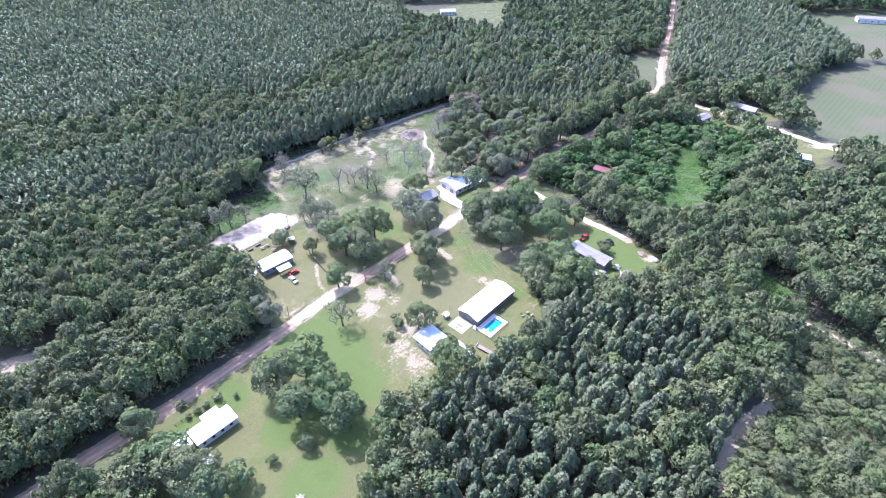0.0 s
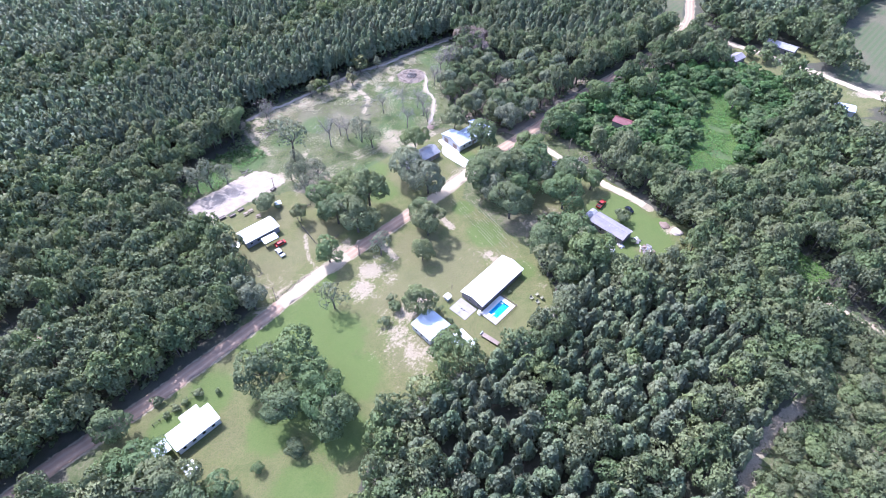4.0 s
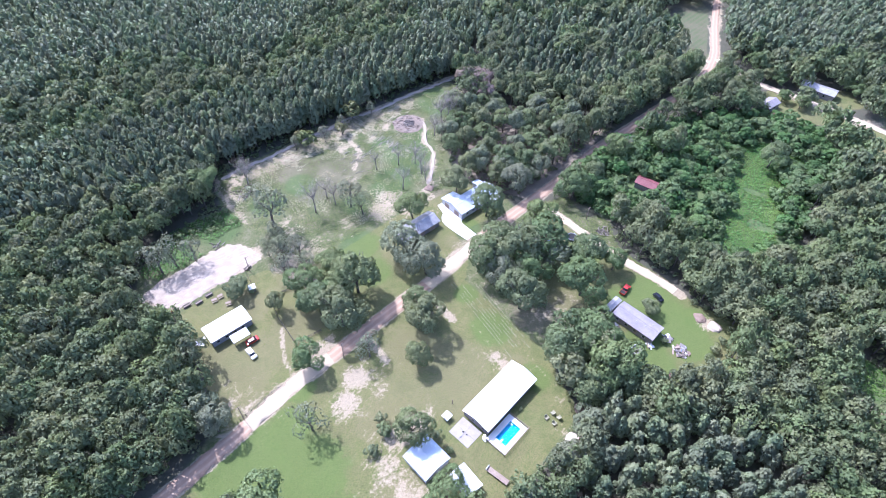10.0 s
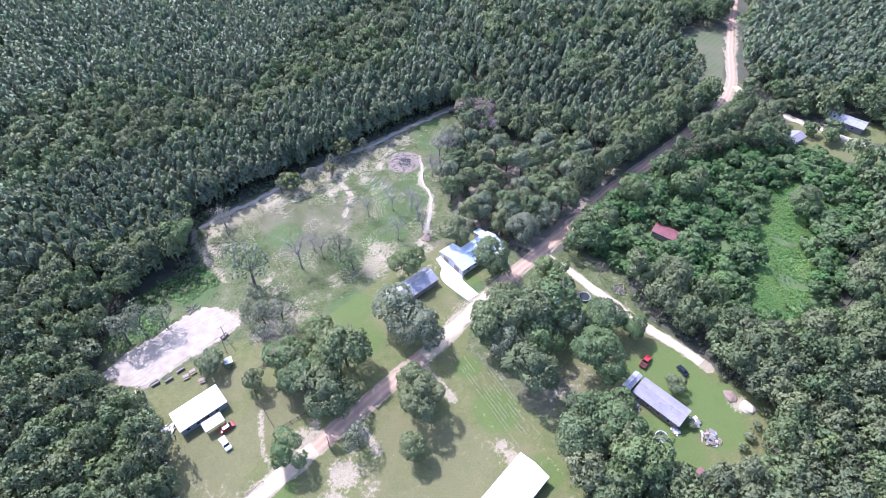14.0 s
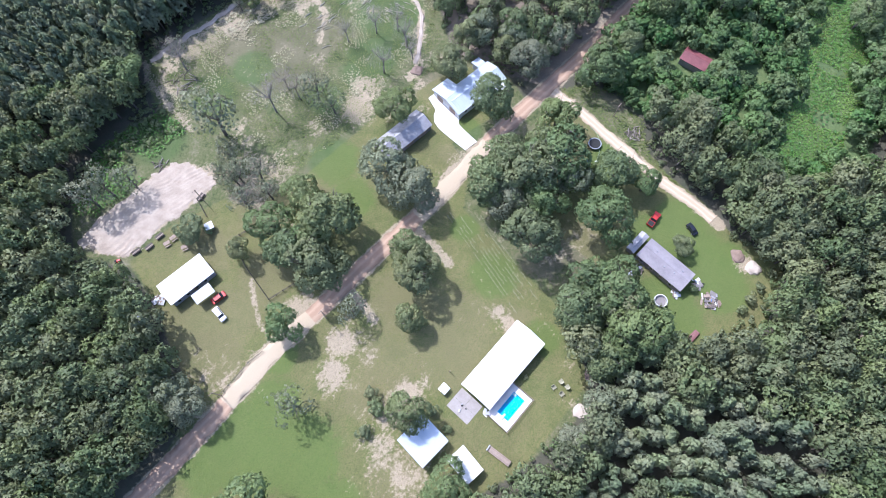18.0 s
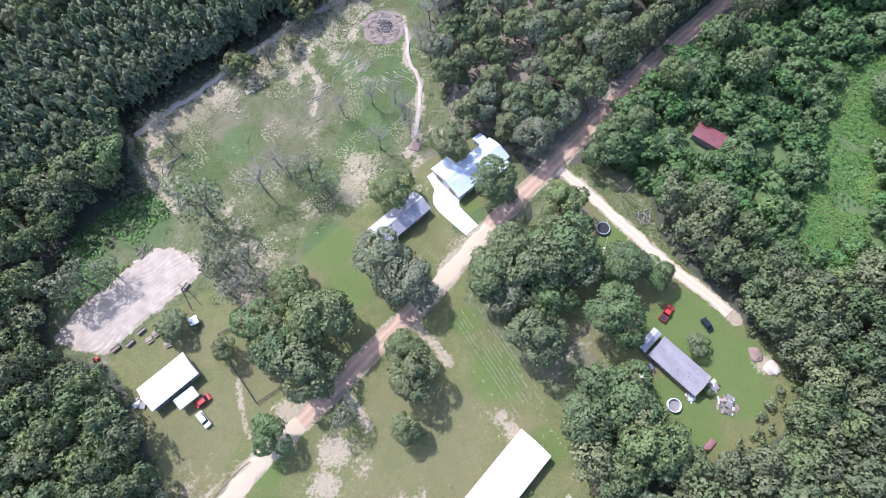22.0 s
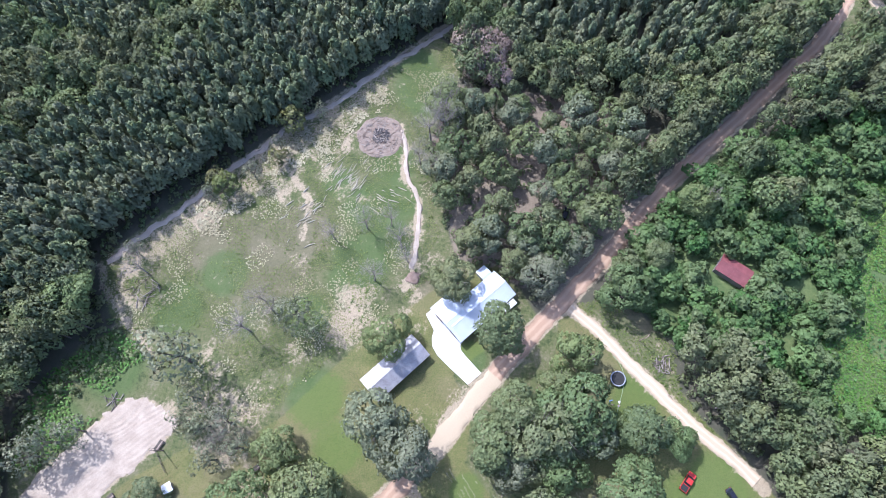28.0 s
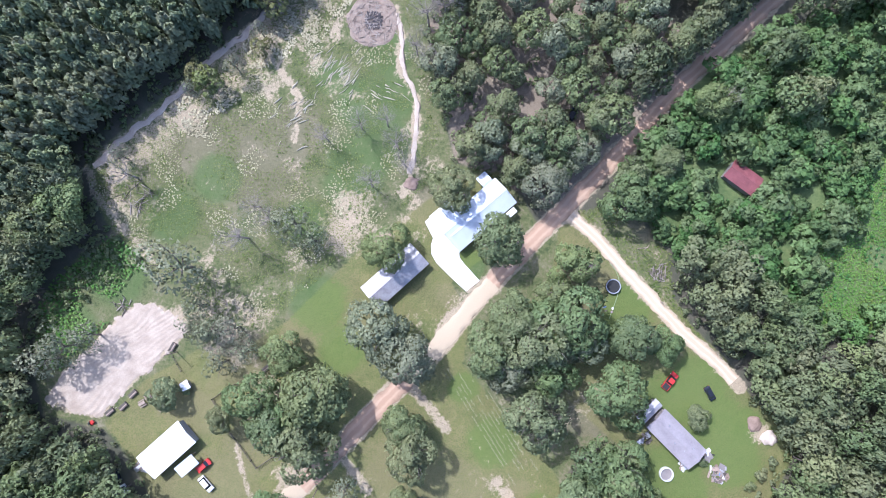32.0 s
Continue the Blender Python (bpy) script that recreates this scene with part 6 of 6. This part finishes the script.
rubble("toys", 44.6, 72.4, 1.6, 7, (BLUE_TARP, SIDING, WOOD), "small blue and white garden toys on the grass", 9, 0.7, 0.35)
rubble("brush_pile", 58.6, 82.4, 2.4, 60, (BARK, DEAD_BARK), "heap of cut grey branches by the lane", 10, 0.14, 1.1)
rubble("burn_pile", -18.2, 151.6, 2.6, 110, (ASH, ASH, DEAD_BARK), "charred heap of logs in the burn pit", 11, 0.35, 1.0)
rubble("pit_brush", -18.2, 151.4, 7.2, 300, (DEAD_BARK, BARK, DEAD_BARK, EARTH), "ring of grey twigs and cut brush round the burn pit", 18, 0.14, 0.9, 0.6)
rubble("fallen_logs", -84, 74, 2.2, 16, (DEAD_BARK, BARK), "fallen pale logs at the edge of the sand", 12, 0.16, 1.8)
rubble("slash_pile", -82, 103, 4.5, 46, (DEAD_BARK, BARK), "scattered grey logging slash by the trail", 13, 0.13, 1.8)
rubble("field_stump_pile", -40.6, -60.9, 1.3, 18, (DEAD_BARK, SAND), "small pile of stumps on the lawn", 14, 0.5, 0.7)
rubble("patio_clutter", 4.2, 2.2, 1.1, 4, (RUBBER, STEEL), "dark grill and chairs on the patio", 15, 0.8, 0.22)
rubble("wall_clutter", 10.6, 1.2, 0.8, 6, (SIDING, STEEL), "white fan unit and pump by the deck corner", 16, 1.4, 0.6)
tarp = part("tarp_boat", boxed(-2.0, 1.6, -0.8, 0.8, 0, 0.55, bevel=0.25), RED_TARP, smooth=True)
tarp.matrix_basis = pose(66.4, 20.4, 0, 0, 4, 42)
tagged(tarp, "low boat under a faded red tarpaulin", "boat")
# flatbed trailer by the white shed
fb = thing("flatbed_trailer", pose(13.2, -9.0, 0, 0, 0, -37), "wooden flatbed trailer with a white headboard", "trailer")
for i in range(5):
    part("deck_board", boxed(-3.2, 3.2, -0.75 + i * 0.3, -0.47 + i * 0.3, 0.62, 0.68), WOOD, fb)
part("headboard", boxed(-3.4, -3.2, -0.78, 0.78, 0.55, 1.2), SIDING, fb)
part("chassis", boxed(-3.1, 3.1, -0.4, 0.4, 0.48, 0.61), STEEL, fb)
for x in (-0.2, 0.7):
    for s in (-1, 1):
        bm = bmesh.new()
        tube(bm, (x, s * 0.55, 0.3), (x, s * 0.75, 0.3), 0.32, 0.32, 12)
        part("wheel", bm, RUBBER, fb)


# furrowed sand plot
def sand_plot():
    c, s = math.cos(radians(41)), math.sin(radians(41))
    u, v = np.meshgrid(np.arange(-24, 24, 0.45), np.arange(-11, 11, 0.3))
    k = u.shape[1]
    x, y = -85 + u * c - v * s, 59 + u * s + v * c
    edge = depth(x, y, SAND_LOT) + np.array([1.5 * noise.noise((a * 0.22, b * 0.22, 1)) + 1.2 * noise.noise((a * 0.8, b * 0.8, 3)) for a, b in zip(x.ravel(), y.ravel())]).reshape(x.shape)
    wob = np.array([noise.noise((a * 0.12, b * 0.12, 5)) for a, b in zip(x.ravel(), y.ravel())]).reshape(x.shape)
    z = 0.10 + 0.075 * np.sin((v + 2.6 * wob) * math.tau / 1.15) * (0.6 + wob) + 0.05 * wob - 0.25 * np.clip(0.5 - edge, 0, 1)
    i = (np.arange(u.shape[0] - 1)[:, None] * k + np.arange(k - 1)[None])
    keep = (edge[:-1, :-1] > -0.2) & (edge[1:, 1:] > -0.2)
    i = i[keep]
    ob = link_mesh("sand_plot", np.stack([x.ravel(), y.ravel(), z.ravel()], 1), np.stack([i, i + 1, i + k + 1, i + k], 1), PLOT_SAND, smooth=True)
    tagged(ob, "bare plot of pale furrowed sand", "sand", kind="structure")


PLOT_SAND = rough_mat("furrowed_sand", (0.27, 0.214, 0.160), (0.49, 0.408, 0.318), 0.35, 4, 0.95, relief=0.5)
sand_plot()


# ---- low growth ----
def tufts(name, outline, gap, size, material, label, prob=1.0, seed=3.0, clear=1.0, lift=0.2, grain=0.09, least=-0.12, rows=0.0):
    xs, ys = np.array(outline)[:, 0], np.array(outline)[:, 1]
    x, y = scatter(xs.min(), xs.max(), ys.min(), ys.max(), gap, 0.5)
    keep = (depth(x, y, outline) > 3.0 * patchy(x, y, 0.12, 31)) & (rng.random(len(x)) < prob) & (patchy(x, y, grain, seed) > least)
    for line in (ROAD_MAIN, TRAIL, TRACK_PIT, TRACK_MID, LANE_SIDE):
        keep &= away(x, y, line) > clear + 1.2
    if rows:
        keep &= np.sin((0.73 * y - 0.68 * x) * math.tau / rows + 1.5 * patchy(x, y, 0.06, 2)) > -0.35
    keep &= (depth(x, y, SAND_LOT) < -0.5) & (np.hypot(x + 18, y - 152) > 8)
    x, y = x[keep], y[keep]
    n = len(x)
    pts = np.stack([np.repeat(x, 3) + rng.normal(0, size * 0.4, n * 3), np.repeat(y, 3) + rng.normal(0, size * 0.4, n * 3), rng.uniform(0.5, 1.2, n * 3) * lift], 1)
    v, f = clumps(rng, pts, np.tile((0.0, 0.0, 1.0), (n * 3, 1)), size, 0.3, 0.2)
    tone = np.repeat((0.5 + 0.6 * patchy(x, y, 0.1, seed + 2)).clip(0, 1), 9)
    lie = unit(np.repeat(rng.normal(0, 0.25, (n * 3, 3)), 3, 0) + np.array((0.0, 0.0, 1.0)))
    ob = link_mesh(name, v, f, material, tint=np.stack([tone, np.repeat(rng.random(n * 3), 3), tone * 0], 1), puff=lie)
    tagged(ob, label, "weeds", kind="stuff")


tufts("meadow_weeds", MEADOW, 0.5, 0.15, WEED_LEAF, "patchy green weeds over the sandy meadow", 0.85, 3, 1, 0.09, 0.1, -0.1)
tufts("kudzu_vines", KUDZU, 0.6, 0.3, VINE_LEAF, "low sheet of bright green creeping vines", 0.95, 5, 2, 0.22, 0.09, -0.45)
tufts("meadow_scrub", MEADOW, 1.1, 0.27, WEED_LEAF, "taller scattered weed clumps in the meadow", 0.5, 12, 1, 0.16, 0.2, 0.05)
tufts("vine_mounds", KUDZU, 1.7, 0.42, THICKET_LEAF, "knee-high mounds of creepers swallowing shrubs", 0.8, 15, 2, 0.9, 0.13, -0.05)
tufts("vine_tips", KUDZU, 1.1, 0.26, WEED_LEAF, "yellowing shoots among the creeping vines", 0.7, 25, 2, 0.45, 0.1, 0.05)
tufts("lane_weeds", LANE_EDGE, 0.7, 0.25, WEED_LEAF, "rough grass and weeds between the lane and the thicket", 0.8, 6, 1, 0.15, 0.1, -0.3)
LAWN_BLADE = leaf_mat("lawn_blade", (0.118, 0.128, 0.040), (0.150, 0.156, 0.052), (0.195, 0.192, 0.078), 0.0, 0.9)
tufts("lawn_grass", LAWN, 1.0, 0.1, LAWN_BLADE, "short mown grass with paler tufts", 0.7, 9, 1, 0.02, 0.1, 0.0)
STRAW = leaf_mat("dry_straw", (0.26, 0.225, 0.15), (0.40, 0.355, 0.26), (0.55, 0.50, 0.39), 0.1, 0.9)
tufts("meadow_straw", MEADOW, 0.6, 0.22, STRAW, "flattened pale straw and dead stalks among the weeds", 0.7, 17, 0.4, 0.1, 0.13, 0.22)
STRAW_BANK = [(-73, 124), (-60, 137.5), (-45, 151), (-32, 160), (-20, 170), (-14, 164), (-26, 152), (-38, 145), (-52, 132), (-66, 119)]
tufts("bank_straw", STRAW_BANK, 0.55, 0.34, STRAW, "bleached dead grass heaped along the sandy trail", 0.8, 41, 0.2, 0.2, 0.3, -0.05)


STALK = rough_mat("bleached_stalk", (0.34, 0.30, 0.22), (0.52, 0.47, 0.36), 1.5, 9, 0.9, relief=0.3)


def felled_stalks():
    """Bleached stalks dropped in fans beside the burn pit."""
    bm, r = bmesh.new(), random.Random(44)
    for cx, cy, turn, spread, n in ((-27.5, 137, 55, 5.5, 46), (-14, 131.5, -28, 4.0, 14), (-40, 126, 40, 6.0, 22)):
        for _ in range(n):
            x, y, a, h = cx + r.gauss(0, spread * 0.6), cy + r.gauss(0, spread * 0.6), radians(turn + r.gauss(0, 14)), r.uniform(0.6, 1.9)
            dx, dy, bend, w = math.cos(a) * h, math.sin(a) * h, r.uniform(-0.2, 0.2), r.uniform(0.08, 0.2)
            m = (x - dy * bend, y + dx * bend, 0.14)
            tube(bm, (x - dx, y - dy, 0.06), m, w * 0.7, w, 4)
            tube(bm, m, (x + dx, y + dy, 0.07), w, w * 0.4, 4)
    tagged(part("felled_stalks", bm, STALK), "bleached stalks lying flat in the green meadow", "stalks", kind="stuff")


felled_stalks()
tufts("glade_weeds", GLADE, 0.7, 0.3, VINE_LEAF, "bright green weeds in a small glade", 0.9, 8, 1, 0.2, 0.1, -0.5)
tufts("edge_weeds", WEEDS_WEST, 0.8, 0.34, VINE_LEAF, "bright weeds and saplings beside the sand plot", 0.9, 7, 1, 0.6)


def windrows():
    """Pale lines of cut grass left in rows across the mown strip."""
    V, F = [], []
    for k in range(9):
        o = -4.0 + k * 1.0
        a, b = np.array((4.5 + o * 0.85, 58.5 + o * 0.52)), np.array((23.0 + o * 0.85, 29.0 + o * 0.52))
        d = (b - a) / np.linalg.norm(b - a)
        t0, t1 = rng.uniform(0, 6), np.linalg.norm(b - a) - rng.uniform(0, 9)
        for t in np.arange(t0, t1, 0.4):
            if noise.noise((t * 0.35, k * 3.1, 0)) < -0.12:
                continue
            p = a + d * t + np.array((-d[1], d[0])) * 0.12 * noise.noise((t, k, 4))
            for _ in range(9):
                q = p + rng.normal(0, 0.10, 2)
                n0 = len(V)
                e = rng.normal(0, 0.09, (3, 2))
                V.extend([(q[0] + x, q[1] + y, 0.04 + 0.08 * rng.random()) for x, y in e])
                F.append((n0, n0 + 1, n0 + 2))
    ob = link_mesh("grass_windrows", np.array(V), np.array(F), HAY)
    tagged(ob, "pale rows of cut grass on the mown strip", "cut grass", kind="stuff")


HAY = rough_mat("cut_grass", (0.20, 0.205, 0.115), (0.33, 0.315, 0.20), 0.6, 6)
windrows()
